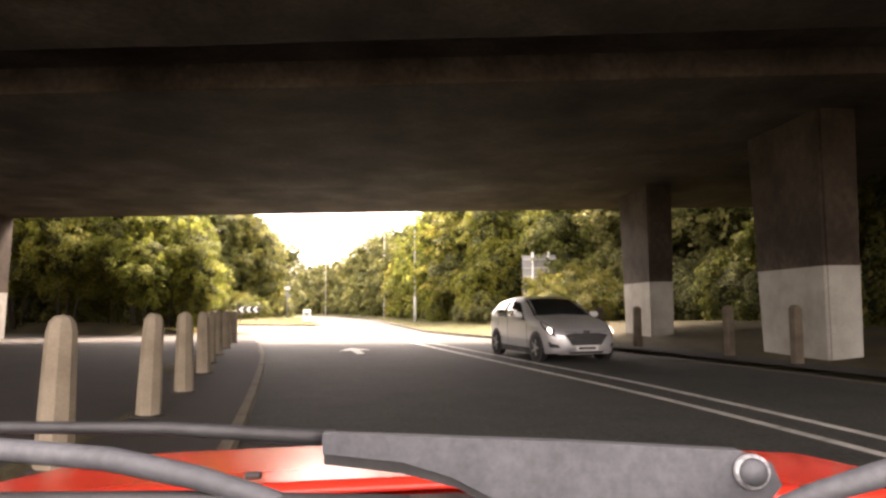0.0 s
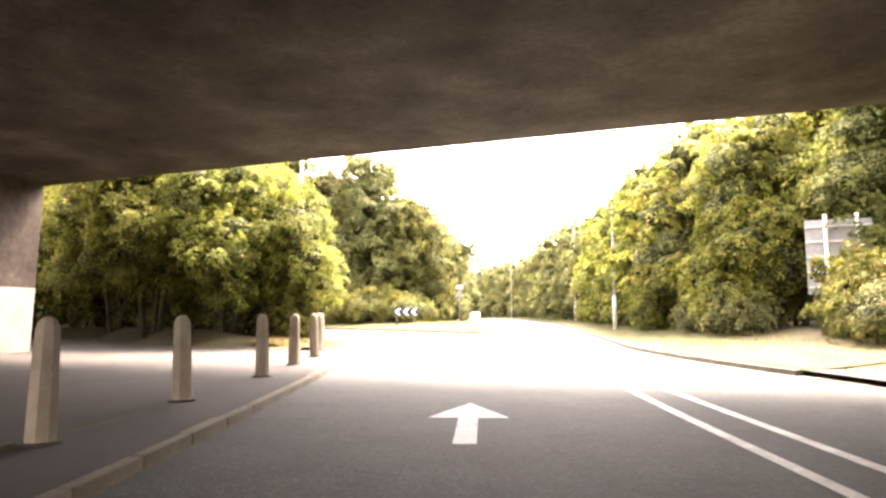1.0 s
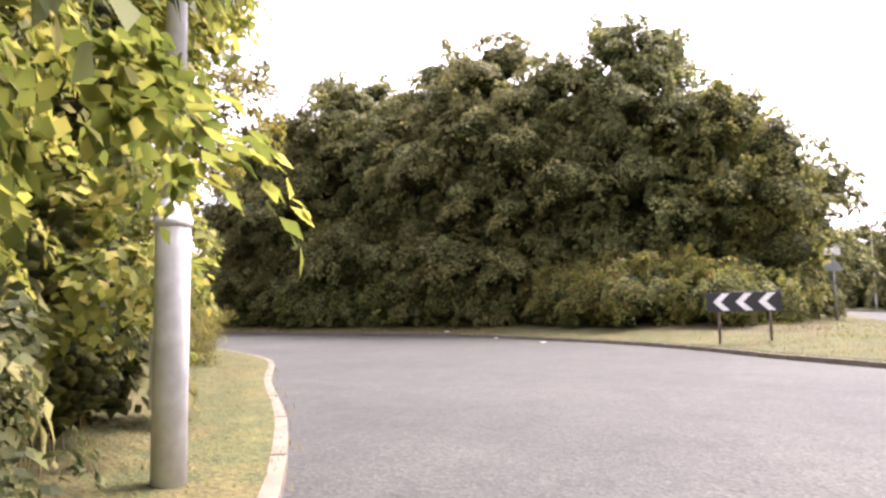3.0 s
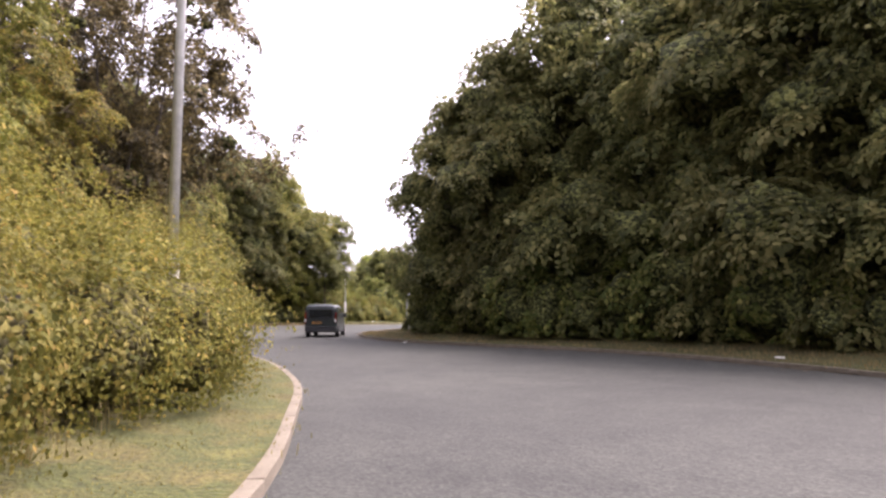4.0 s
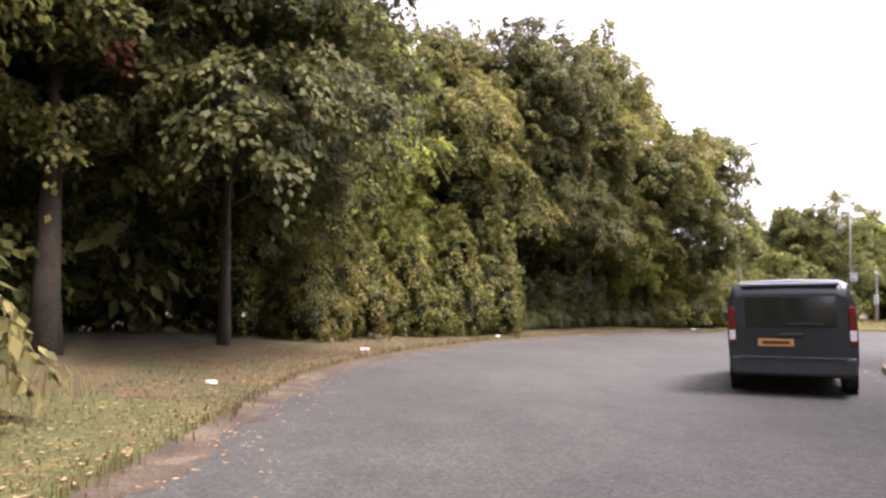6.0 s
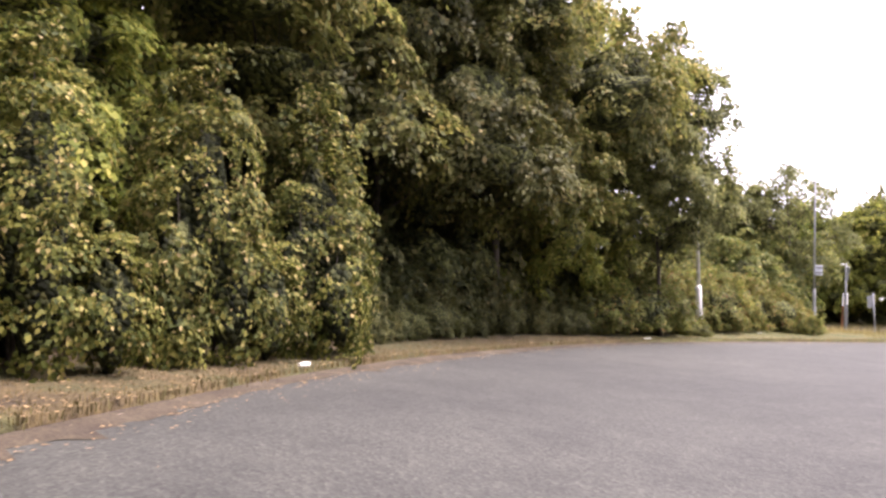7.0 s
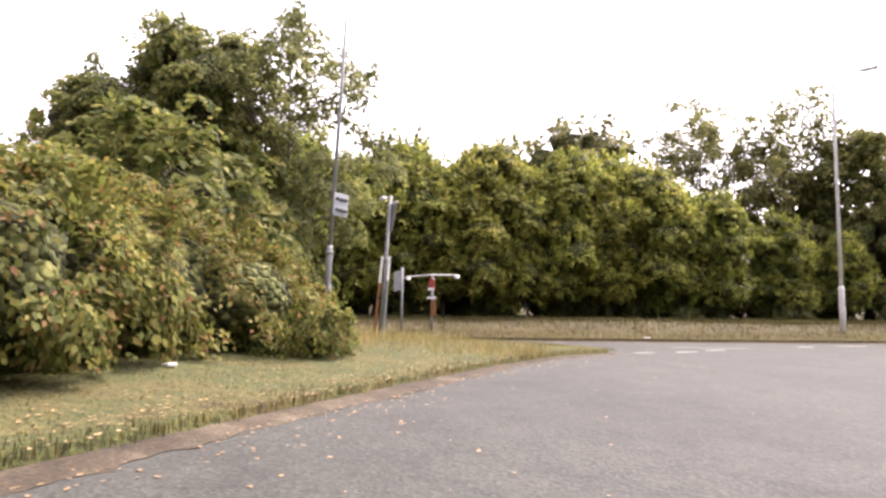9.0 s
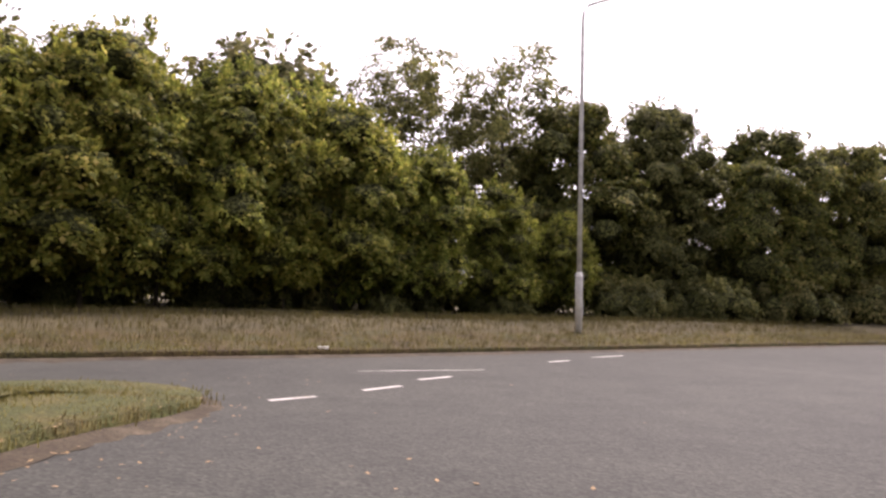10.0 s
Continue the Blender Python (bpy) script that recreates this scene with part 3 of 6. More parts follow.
for k, (x, y) in enumerate(((5.6, 20.0), (6.1, 19.2), (6.6, 18.3), (6.05, 14.7), (6.75, 13.8), (7.35, 10.4), (7.35, 8.2), (7.6, 5.4), (7.8, 3.0))):
    m = pose(x, y, 0.108, rng.uniform(-2, 2), rng.uniform(-2, 2), rng.uniform(0, 20))
    if k:
        copy_thing(first, m)
    else:
        first.matrix_world = m


# ---------- trees and bushes ----------
def leaf_cloud(name, lobes, count, size, mat, seed, cover=0.28, droop=0.0, low=-0.8, per=9, dense=1.1):
    """Leaves over lobes (x, y, z, rx, ry, rz): an overlapping layer of leaves cover long, and count finer ones in sprigs that stand out of it."""
    rng = np.random.default_rng(seed)
    L = np.array(lobes, float)
    area = 4 * np.pi * ((L[:, 3] * L[:, 5]) ** 1.6 + (L[:, 4] * L[:, 5]) ** 1.6 + (L[:, 3] * L[:, 4]) ** 1.6) ** (1 / 1.6) / 3 ** (1 / 1.6)

    def outside(p, pick, depth):
        keep = np.ones(len(p), bool)
        for k in range(len(L)):
            q = (p - L[k, :3]) / L[k, 3:6]
            keep &= ((q ** 2).sum(1) > depth) | (pick == k)
        return keep

    def around(pick, r):
        d = rng.normal(size=(len(pick), 3))
        d /= np.linalg.norm(d, axis=1)[:, None]
        d[:, 2] = np.where(d[:, 2] < low, -d[:, 2], d[:, 2])
        r = r * (1 + 0.19 * np.sin(d[:, 0] * 7 + pick) * np.sin(d[:, 1] * 6 + pick * 1.7) + 0.13 * np.sin(d[:, 2] * 9 + pick))
        return d, L[pick, :3] + d * L[pick, 3:6] * r[:, None]

    def frame_of(d, out, tilt):
        nrm = d * 0.8 + np.array([0, 0, 0.35]) + rng.normal(size=d.shape) * tilt
        nrm /= np.linalg.norm(nrm, axis=1)[:, None]
        t = rng.normal(size=d.shape) * 0.7 + out - np.array([0, 0, 0.5 + droop])
        t -= nrm * (t * nrm).sum(1)[:, None]
        t /= np.linalg.norm(t, axis=1)[:, None]
        return nrm, t, np.cross(nrm, t)

    # the closed layer
    pick = rng.choice(len(L), int(area.sum() / (0.3 * cover * cover) * dense), p=area / area.sum())
    d, p = around(pick, 0.87 + 0.09 * np.clip(rng.normal(size=len(pick)), -2.5, -0.3 if cover > 0.5 else 2.0))
    high = 0.55 * (L[:, 2] + L[:, 5]).max() if (L[:, 2] + L[:, 5]).max() > 6 else 1e9
    keep = outside(p, pick, 0.66) & (p[:, 2] > -0.1) & ((p[:, 2] < high) | (rng.random(len(p)) < 0.55))
    d, p = d[keep], p[keep]
    m = len(p)
    nrm, t, b = frame_of(d, d * 0.2, 0.4)
    s = cover * rng.uniform(0.65, 1.35, m) * np.where(p[:, 2] > high, 1.0 if cover > 0.5 else 1.3, 1.0)
    if cover < 0.2:
        w = s * rng.uniform(0.24, 0.36, m)
        mid = p - t * (s * 0.08)[:, None]
        va = np.stack([p - t * (s * 0.5)[:, None], mid + b * w[:, None], p + t * (s * 0.5)[:, None] - nrm * (s * 0.15)[:, None], mid - b * w[:, None]], 1).reshape(-1, 3)
        i = np.arange(m)[:, None] * 4
        fa = np.concatenate([i + [0, 1, 2], i + [0, 2, 3]])
    else:
        w = s * rng.uniform(0.32, 0.58, m) * rng.choice([-1, 1], m)
        va = np.stack([p - t * (s * 0.5)[:, None], p - t * (s * rng.uniform(-0.1, 0.3, m))[:, None] + b * w[:, None], p + t * (s * 0.55)[:, None] - b * (w * 0.5)[:, None] - nrm * (s * 0.12)[:, None]], 1).reshape(-1, 3)
        fa = np.arange(3 * m).reshape(-1, 3)
    # the sprigs: loose fans of leaves that hang outwards
    pick = rng.choice(len(L), count // per, p=area / area.sum())
    d, p = around(pick, 1.0 + 0.1 * rng.normal(size=len(pick)) - 0.1 * rng.random(len(pick)))
    keep = outside(p, pick, 0.7)
    d, p = d[keep], p[keep]
    out = d + rng.normal(size=d.shape) * 0.4 + np.array([0, 0, 0.35 - 1.6 * droop])
    out /= np.linalg.norm(out, axis=1)[:, None]
    reach = size * rng.uniform(1.4, 5.6, len(p)) * np.where(rng.random(len(p)) < 0.14, 1.7, 1.0) * np.where(d[:, 2] > 0.55, 1.5, 1.0)
    p, d, out, reach = (np.repeat(x, per, axis=0) for x in (p, d, out, reach))
    n = len(p)
    p = p + out * (reach * rng.uniform(-0.35, 1.0, n))[:, None] + rng.normal(size=p.shape) * (size * 0.5)
    nrm, t, b = frame_of(d, out, 0.33)
    s = size * rng.uniform(0.6, 1.35, n)
    w = s * rng.uniform(0.26, 0.36, n)
    sag = -nrm * (s * 0.12)[:, None]
    vb = np.stack([p - t * (s / 2)[:, None] + sag, p + b * w[:, None], p + t * (s / 2)[:, None] + sag, p - b * w[:, None]], 1).reshape(-1, 3)
    i = np.arange(n)[:, None] * 4 + len(va)
    v = np.vstack([va, vb])
    v[:, 2] = np.maximum(v[:, 2], -0.1)
    return mesh_arrays(name, v, np.concatenate([fa, i + [0, 1, 2], i + [0, 2, 3]]), mat)


def boughs(name, lobes, size, pad, cover, mat, seed, droop=0.0, low=-0.75, face=0.45, leaders=0.24):
    """Leaves in boughs over lobes (x, y, z, rx, ry, rz): each bough a drooping pad of leaves about pad long that faces up and, by face, outwards."""
    rng = np.random.default_rng(seed)
    L = np.array(lobes, float)
    area = 4 * np.pi * ((L[:, 3] * L[:, 5]) ** 1.6 + (L[:, 4] * L[:, 5]) ** 1.6 + (L[:, 3] * L[:, 4]) ** 1.6) ** (1 / 1.6) / 3 ** (1 / 1.6)
    pick = rng.choice(len(L), int(area.sum() * cover / (pad * pad * 0.85)), p=area / area.sum())
    d = rng.normal(size=(len(pick), 3))
    d /= np.linalg.norm(d, axis=1)[:, None]
    d[:, 2] = np.where(d[:, 2] < low, -d[:, 2], d[:, 2])
    c = L[pick, :3] + d * L[pick, 3:6] * (0.9 + 0.13 * rng.normal(size=(len(pick), 1)).clip(-1.6, 1.6))
    keep = c[:, 2] > 0.0
    for k in range(len(L)):
        keep &= (((c - L[k, :3]) / L[k, 3:6]) ** 2).sum(1) > np.where(pick == k, 0.0, 0.72)
    c, d = c[keep], d[keep]
    n = len(c)
    up = np.array([0.0, 0.0, 1.0])
    nrm = up * (1 - face) + d * face + rng.normal(size=(n, 3)) * 0.16
    nrm /= np.linalg.norm(nrm, axis=1)[:, None]
    out = d * [1, 1, 0.4] + rng.normal(size=(n, 3)) * 0.35 + up * (np.where(d[:, 2] > 0.6, 0.75, 0.0) - droop)[:, None]
    out -= nrm * (out * nrm).sum(1)[:, None]
    out /= np.linalg.norm(out, axis=1)[:, None]
    a = pad * rng.uniform(0.55, 1.35, n)
    b = a * rng.uniform(0.45, 0.8, n)
    # some boughs near the top stand upright as leaders
    lead = (d[:, 2] > 0.25) & (rng.random(n) < leaders)
    turn = rng.uniform(0, 2 * np.pi, n)
    nrm[lead] = np.column_stack([np.cos(turn), np.sin(turn), 0.25 + 0 * turn])[lead] / 1.03
    out[lead] = (d * 0.35 + up)[lead]
    out -= nrm * (out * nrm).sum(1)[:, None]
    out /= np.linalg.norm(out, axis=1)[:, None]
    b = np.where(lead, a * 0.38, b)
    side = np.cross(nrm, out)
    per = np.maximum((3.1 * (a / size) ** 2 * rng.uniform(0.65, 1.2, n)).astype(int), 5)
    i = np.repeat(np.arange(n), per)
    m = len(i)
    ang, r = rng.uniform(0, 2 * np.pi, m), np.sqrt(rng.random(m)) * rng.uniform(0.8, 1.12, m)
    # the outline of a bough has three or four fingers
    r = r * (0.82 + 0.24 * np.cos(ang * 3 + i * 1.3))
    u, v = np.cos(ang) * r, np.sin(ang) * r
    down = rng.exponential(0.1, m)
    p = c[i] + out[i] * ((u * 0.75 + 0.2) * a[i])[:, None] + side[i] * (v * b[i])[:, None] - nrm[i] * ((0.3 * u * u + 0.35 * v * v + down) * a[i])[:, None] - up * (np.maximum(u, 0) ** 2 * (0.12 + droop * 0.5) * a[i])[:, None]
    ln = nrm[i] + out[i] * (u * 0.45)[:, None] + side[i] * (v * 0.45)[:, None] + rng.normal(size=(m, 3)) * 0.3
    ln /= np.linalg.norm(ln, axis=1)[:, None]
    t = out[i] * (0.5 + u)[:, None] + side[i] * (v * 0.9)[:, None] - up * (0.25 + droop) + rng.normal(size=(m, 3)) * 0.45
    t -= ln * (t * ln).sum(1)[:, None]
    t /= np.linalg.norm(t, axis=1)[:, None]
    w = np.cross(ln, t)
    s = size * rng.uniform(0.6, 1.3, m)
    h = (s * rng.uniform(0.26, 0.38, m))[:, None]
    s = s[:, None]
    mid = p - t * s * 0.06
    q = np.stack([p - t * s * 0.5, mid + w * h, p + t * s * 0.5 - ln * s * 0.14, mid - w * h], 1).reshape(-1, 3)
    q[:, 2] = np.maximum(q[:, 2], -0.1)
    j = np.arange(m)[:, None] * 4
    return mesh_arrays(name, q, np.concatenate([j + [0, 1, 2], j + [0, 2, 3]]), mat)


ico = bmesh.new()
bmesh.ops.create_icosphere(ico, subdivisions=2, radius=1.0)
ICO_V = np.array([v.co for v in ico.verts])
ICO_F = np.array([[v.index for v in f.verts] for f in ico.faces])
ico.free()


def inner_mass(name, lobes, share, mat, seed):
    """Uneven filler lumps for twigs and leaves inside the lobes; their shade is put into the colour of mat."""
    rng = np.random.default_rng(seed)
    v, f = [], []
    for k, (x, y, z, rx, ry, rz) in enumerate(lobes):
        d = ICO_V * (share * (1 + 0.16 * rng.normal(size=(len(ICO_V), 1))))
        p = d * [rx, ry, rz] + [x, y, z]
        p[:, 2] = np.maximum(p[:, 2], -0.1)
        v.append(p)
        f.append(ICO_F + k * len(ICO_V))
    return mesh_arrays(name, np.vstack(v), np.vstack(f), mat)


def tree_lobes(height, radius, base, seed, count=15, skirt=0.0):
    """Where the masses of a crown sit, and where the limbs that carry them end."""
    rng = np.random.default_rng(seed)
    lobes = []
    for k in range(count):
        f = (k + 0.5) / count
        z = base + (height - base) * (0.08 + 0.84 * f)
        swell = max(math.sin(math.pi * (0.16 + 0.74 * f)) ** 0.8, skirt if f < 0.5 else 0)
        a = k * 2.4 + rng.uniform(-0.5, 0.5)
        out = radius * swell * rng.uniform(0.35, 0.8)
        r = radius * (0.27 + 0.2 * rng.random()) * (0.72 + 0.4 * swell)
        lobes.append((out * math.cos(a), out * math.sin(a), z, r, r, r * rng.uniform(0.6, 0.85)))
    return lobes


def tree(height, radius, base, leaf, seed, size, pad, label, cover=0.85, trunk_r=None, rough=20, skirt=0.0, core=0.6, droop=0.0, stems=1, squat=1.0, leaders=0.24):
    """A tree standing at the origin: trunk with limbs, and a crown."""
    rng = random.Random(seed)
    lobes = [(x, y, z, rx, ry, rz * squat) for x, y, z, rx, ry, rz in tree_lobes(height, radius, base, seed, rough, skirt)]
    t = thing("tree", Matrix(), label, "tree")
    tr = trunk_r or 0.016 * height + 0.03
    bm = bmesh.new()
    for k in range(stems):
        a = k * 2.1 + 0.4
        ox, oy = (0.5 * math.cos(a), 0.5 * math.sin(a)) if stems > 1 else (0.0, 0.0)
        axis = [(ox * 0.5, oy * 0.5, -0.3)] + [(ox * (0.6 + 2 * f) + rng.uniform(-0.1, 0.1) * f, oy * (0.6 + 2 * f) + rng.uniform(-0.12, 0.12) * f, height * 0.82 * f) for f in (0.12, 0.3, 0.5, 0.75, 1.0)]
        tube(bm, axis, [tr * 1.5, tr * 1.05, tr * 0.85, tr * 0.62, tr * 0.38, tr * 0.12], 8)
    for x, y, z, r, _, _ in lobes:
        h = max(0.12, min(0.8, (z - 0.25 * math.hypot(x, y) - 0.6) / height))
        a = Vector((0, 0, height * h))
        e = Vector((x, y, z))
        mid = a.lerp(e, 0.55) + Vector((rng.uniform(-0.15, 0.15), rng.uniform(-0.15, 0.15), 0.15))
        tube(bm, [a, mid, e], [tr * 0.42 * (1.1 - h), tr * 0.24, 0.012], 5)
        for _ in range(3):
            q = e + Vector((rng.uniform(-1, 1), rng.uniform(-1, 1), rng.uniform(-0.4, 0.9))) * r * 0.85
            tube(bm, [mid.lerp(e, 0.6), q], [tr * 0.12 + 0.008, 0.005], 4, cap=False)
    part("trunk", bm, bark, t)
    crown = part("crown", boughs("crown", lobes, size, pad, cover, leaf, seed, droop, leaders=leaders), None, t)
    if core:
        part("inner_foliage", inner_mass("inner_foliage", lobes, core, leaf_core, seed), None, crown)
    return t


def bush(width, height, leaf, seed, size, pad, label, category="bush", lumps=9, cover=0.9, droop=0.1, core=0.6, face=0.6, fine=0, inside=None, dome=False):
    """A bush standing at the origin: stems, and leaves down to the ground; fine: so many small leaves in loose sprigs in place of boughs."""
    rng = random.Random(seed)
    lobes = []
    for k in range(lumps):
        a, o = k * 2.4 + rng.uniform(-0.4, 0.4), width * 0.5 * math.sqrt((k + 0.3) / lumps) * rng.uniform(0.6, 0.95)
        top = height * (1 - 0.55 * (o / (width * 0.5)) ** 2) * rng.uniform(0.75, 1.0)
        rz = top * 0.62
        rr = width * rng.uniform(0.2, 0.3)
        lobes.append((o * math.cos(a), o * math.sin(a), top - rz, rr, rr, rz))
    if dome:
        lobes = [(x, y, z * 0.8, rx * 0.9, ry * 0.9, rz * 0.8) for x, y, z, rx, ry, rz in lobes] + [(0, 0, height * 0.42, width * 0.36, width * 0.36, height * 0.56)]
    b = thing("bush", Matrix(), label, category)
    bm = bmesh.new()
    for x, y, z, r, _, rz in lobes:
        tube(bm, [(x * 0.3, y * 0.3, -0.15), (x * 0.7, y * 0.7, z * 0.6), (x, y, z + rz * 0.7)], [0.03, 0.02, 0.006], 5)
    part("stem", bm, bark, b)
    leaves = leaf_cloud("foliage", lobes, fine, size, leaf, seed + 100, pad, droop, -0.95, dense=cover) if fine else boughs("foliage", lobes, size, pad, cover, leaf, seed + 100, droop, -0.95, face)
    foliage = part("foliage", leaves, None, b)
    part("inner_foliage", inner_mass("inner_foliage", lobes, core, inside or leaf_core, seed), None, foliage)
    return b


def plant(kinds, spots, group, sink=0.0):
    """Copies of built plants at spots: x, y, scale, and which kind; the first spot of a kind takes the built one."""
    rng = random.Random(len(spots) * 7 + len(group))
    for x, y, s, k in spots:
        ob = kinds[k]
        m = pose(x, y, land_at(x, y) - sink, rng.uniform(-2, 2), rng.uniform(-2, 2), rng.uniform(0, 360)) @ Matrix.Diagonal((s * rng.uniform(0.94, 1.06), s * rng.uniform(0.94, 1.06), s, 1))
        if ob.get("used"):
            c = copy_thing(ob, pose(0, 0, 0))
            c.matrix_basis = m
        else:
            ob["used"] = 1
            ob.matrix_basis = m
            c = ob
        c["group"] = group


DARK = [tree(14.0, 4.3, 0.6, leaf_dark, 11, 0.22, 0.95, "tall dense dark green broadleaf tree beside the road", rough=34, skirt=0.9),
        tree(12.5, 4.0, 0.4, leaf_green, 12, 0.22, 0.9, "tall dense green broadleaf tree leafy to the ground", rough=32, skirt=0.92),
        tree(13.0, 4.1, 0.4, leaf_dark, 18, 0.2, 0.9, "tall dense dark green broadleaf tree leafy to the ground", rough=32, skirt=0.92)]
BACK = [tree(13.0, 4.8, 0.3, leaf_dark, 14, 0.42, 1.3, "dark green tree standing behind the front row", rough=20, skirt=0.95, core=0.5)]
NEAR = [tree(12.0, 3.7, 0.5, leaf_hedge, 15, 0.125, 0.65, "tall leafy tree closing the outside of the bend", rough=36, skirt=0.9, trunk_r=0.13, cover=1.05, core=0.5),
        tree(11.8, 4.1, 2.7, leaf_green, 16, 0.135, 0.72, "dark tree whose crown hangs over the verge", rough=28, skirt=0.95, trunk_r=0.1, droop=0.3, core=0.5),
        tree(10.4, 2.9, 2.5, leaf_dark, 17, 0.13, 0.7, "dark spreading tree with small gaps of sky", rough=28, skirt=0.97, trunk_r=0.07, core=0.4, cover=1.1, squat=0.75, droop=0.25),
        tree(11.8, 4.1, 2.7, leaf_shaded, 19, 0.13, 0.7, "tree with shaded-dark leaf colour, its crown over the verge", rough=28, skirt=0.95, trunk_r=0.1, droop=0.3, core=0.5)]
OLIVE = [tree(8.4, 3.1, 0.4, leaf_olive, 21, 0.125, 0.6, "young yellow-green tree leafy almost to the ground", rough=28, skirt=0.88),
         tree(11.0, 3.4, 0.8, leaf_olive, 22, 0.23, 0.85, "tall yellow-green tree with a dense crown", rough=28, skirt=0.8),
         tree(8.4, 3.1, 0.4, leaf_olive, 23, 0.23, 0.85, "young yellow-green tree leafy almost to the ground", rough=28, skirt=0.88),
         tree(7.6, 3.5, 1.9, leaf_olive, 24, 0.125, 0.65, "yellow-green tree on thin stems, its boughs hanging over a dark hollow", rough=26, skirt=0.97, core=0.5, stems=3, trunk_r=0.07)]
AIRY = [tree(10.5, 2.7, 1.6, leaf_golden, 31, 0.115, 0.55, "slender tree with thin yellowing leaves and sky showing through", rough=22, cover=0.62, trunk_r=0.05, core=0, squat=0.85, skirt=0.7),
        tree(10.5, 3.2, 3.0, leaf_dark, 32, 0.16, 0.8, "dark tree with open spreading branches and gaps of sky", rough=18, cover=0.7, trunk_r=0.11, core=0)]
MAPLE = [tree(12.5, 4.2, 3.4, leaf_bronze, 33, 0.125, 0.75, "tall bronze-leaved tree on several stems, sky between its boughs", rough=26, cover=0.54, trunk_r=0.1, core=0.15, stems=3, squat=0.75, droop=0.2)]
HEDGE = [bush(5.2, 5.2, leaf_green, 41, 0.22, 0.75, "tall unclipped green hedge bush", lumps=14),
         bush(5.0, 6.2, leaf_olive, 42, 0.22, 0.75, "tall unclipped yellow-green hedge bush", lumps=14),
         bush(4.4, 3.2, leaf_dark, 43, 0.23, 0.75, "low dark green bush at the foot of the trees", lumps=11),
         bush(4.4, 3.2, leaf_shaded, 44, 0.13, 0.55, "low bush with shade put into its dark leaf colour", lumps=11, cover=0.75)]
TALL = [tree(8.8, 2.9, 0.9, leaf_hedge, 45, 0.17, 0.55, "tall unclipped green hedge tree, leafy to the ground", rough=30, skirt=0.97, trunk_r=0.07, droop=-0.35, cover=1.0, leaders=0.6),
        tree(8.8, 2.8, 0.9, leaf_hedge, 46, 0.17, 0.55, "tall unclipped yellow-green hedge tree, leafy to the ground", rough=30, skirt=0.97, trunk_r=0.07, droop=-0.35, cover=1.0, leaders=0.6)]
GOLD = [bush(3.4, 2.6, leaf_golden, 51, 0.042, 0.05, "loose golden-leaved shrub on the verge", lumps=11, fine=13000, cover=0.36, core=0.54, droop=0.0, inside=gold_core),
        bush(2.6, 1.7, leaf_golden, 52, 0.042, 0.048, "low seeding yellowish shrub on the verge", lumps=9, fine=8000, cover=0.36, core=0.54, droop=0.0, inside=gold_core)]
IVY = [bush(2.2, 4.4, leaf_ivy, 61, 0.08, 0.36, "domed ivy-covered bush hanging to the ground, pale flowers on top", lumps=7, droop=0.5, core=0.5, face=0.7, cover=1.0, dome=True, inside=ivy_shade_core),
       bush(2.6, 3.6, leaf_ivy, 62, 0.08, 0.36, "tangled ivy-covered bush hanging to the ground", lumps=9, droop=0.45, core=0.5, face=0.65, cover=0.95, inside=ivy_shade_core)]
BRAMBLE = [bush(4.4, 2.5, leaf_bramble, 71, 0.11, 0.5, "tangled bramble thicket with reddish leaves", "bramble", lumps=12, droop=0.25),
           bush(3.4, 1.6, leaf_bramble, 72, 0.11, 0.45, "low tangled bramble thicket", "bramble", lumps=9, droop=0.25),
           bush(4.4, 2.5, leaf_bramble, 73, 0.085, 0.42, "tangled fine-leaved bramble thicket with arching sprays", "bramble", lumps=15, droop=0.25)]
RUST = [tree(9.5, 1.7, 4.5, leaf_rust, 81, 0.16, 0.6, "tree with rust-red autumn leaves at its top", rough=8)]

# left of the way out of the underpass
plant(OLIVE, [(-9.9, 30.4, 0.76, 3), (-12.8, 31.9, 0.95, 3), (-16.2, 33.6, 0.98, 3), (-13.6, 33.6, 0.85, 0), (-10.3, 31.4, 0.6, 0), (-11.4, 29.9, 0.84, 3), (-15.0, 31.0, 1.05, 3), (-18.6, 33.6, 0.95, 3)], "trees behind the footway")
plant(HEDGE, [(-9.3, 31.0, 0.45, 3), (-10.0, 31.8, 0.5, 3), (-12.6, 33.4, 0.75, 2), (-15.4, 34.6, 0.85, 2), (-18.8, 36.2, 0.9, 2), (-21.6, 35.8, 0.65, 2), (-11.4, 32.0, 0.7, 2), (-25.5, 38.0, 0.7, 2)], "dark bushes under the trees")
plant(OLIVE, [(-8.7, 29.7, 0.3, 0)], "trees behind the footway")
plant(OLIVE, [(-22.6, 33.6, 0.85, 1), (-27, 35.4, 0.85, 1)], "trees behind the footway")
plant(BACK, [(-33, 36, 0.85, 0), (-38, 36, 0.85, 0), (-44, 37, 0.9, 0)], "trees behind the footway")
# left side of the slip road
plant(AIRY, [(-20.6, 36.4, 0.9, 0), (-17.6, 38.1, 0.86, 0), (-20.0, 37.9, 0.68, 0), (-22.5, 38.9, 0.64, 0), (-25.4, 39.6, 0.6, 0), (-28.2, 40.4, 0.6, 0), (-27.2, 38.6, 0.66, 0), (-19.2, 37.0, 0.9, 0)], "thin trees along the slip road")
plant(MAPLE, [(-35.2, 43.3, 1.0, 0), (-38.4, 41.6, 0.84, 0)], "bronze trees along the slip road")
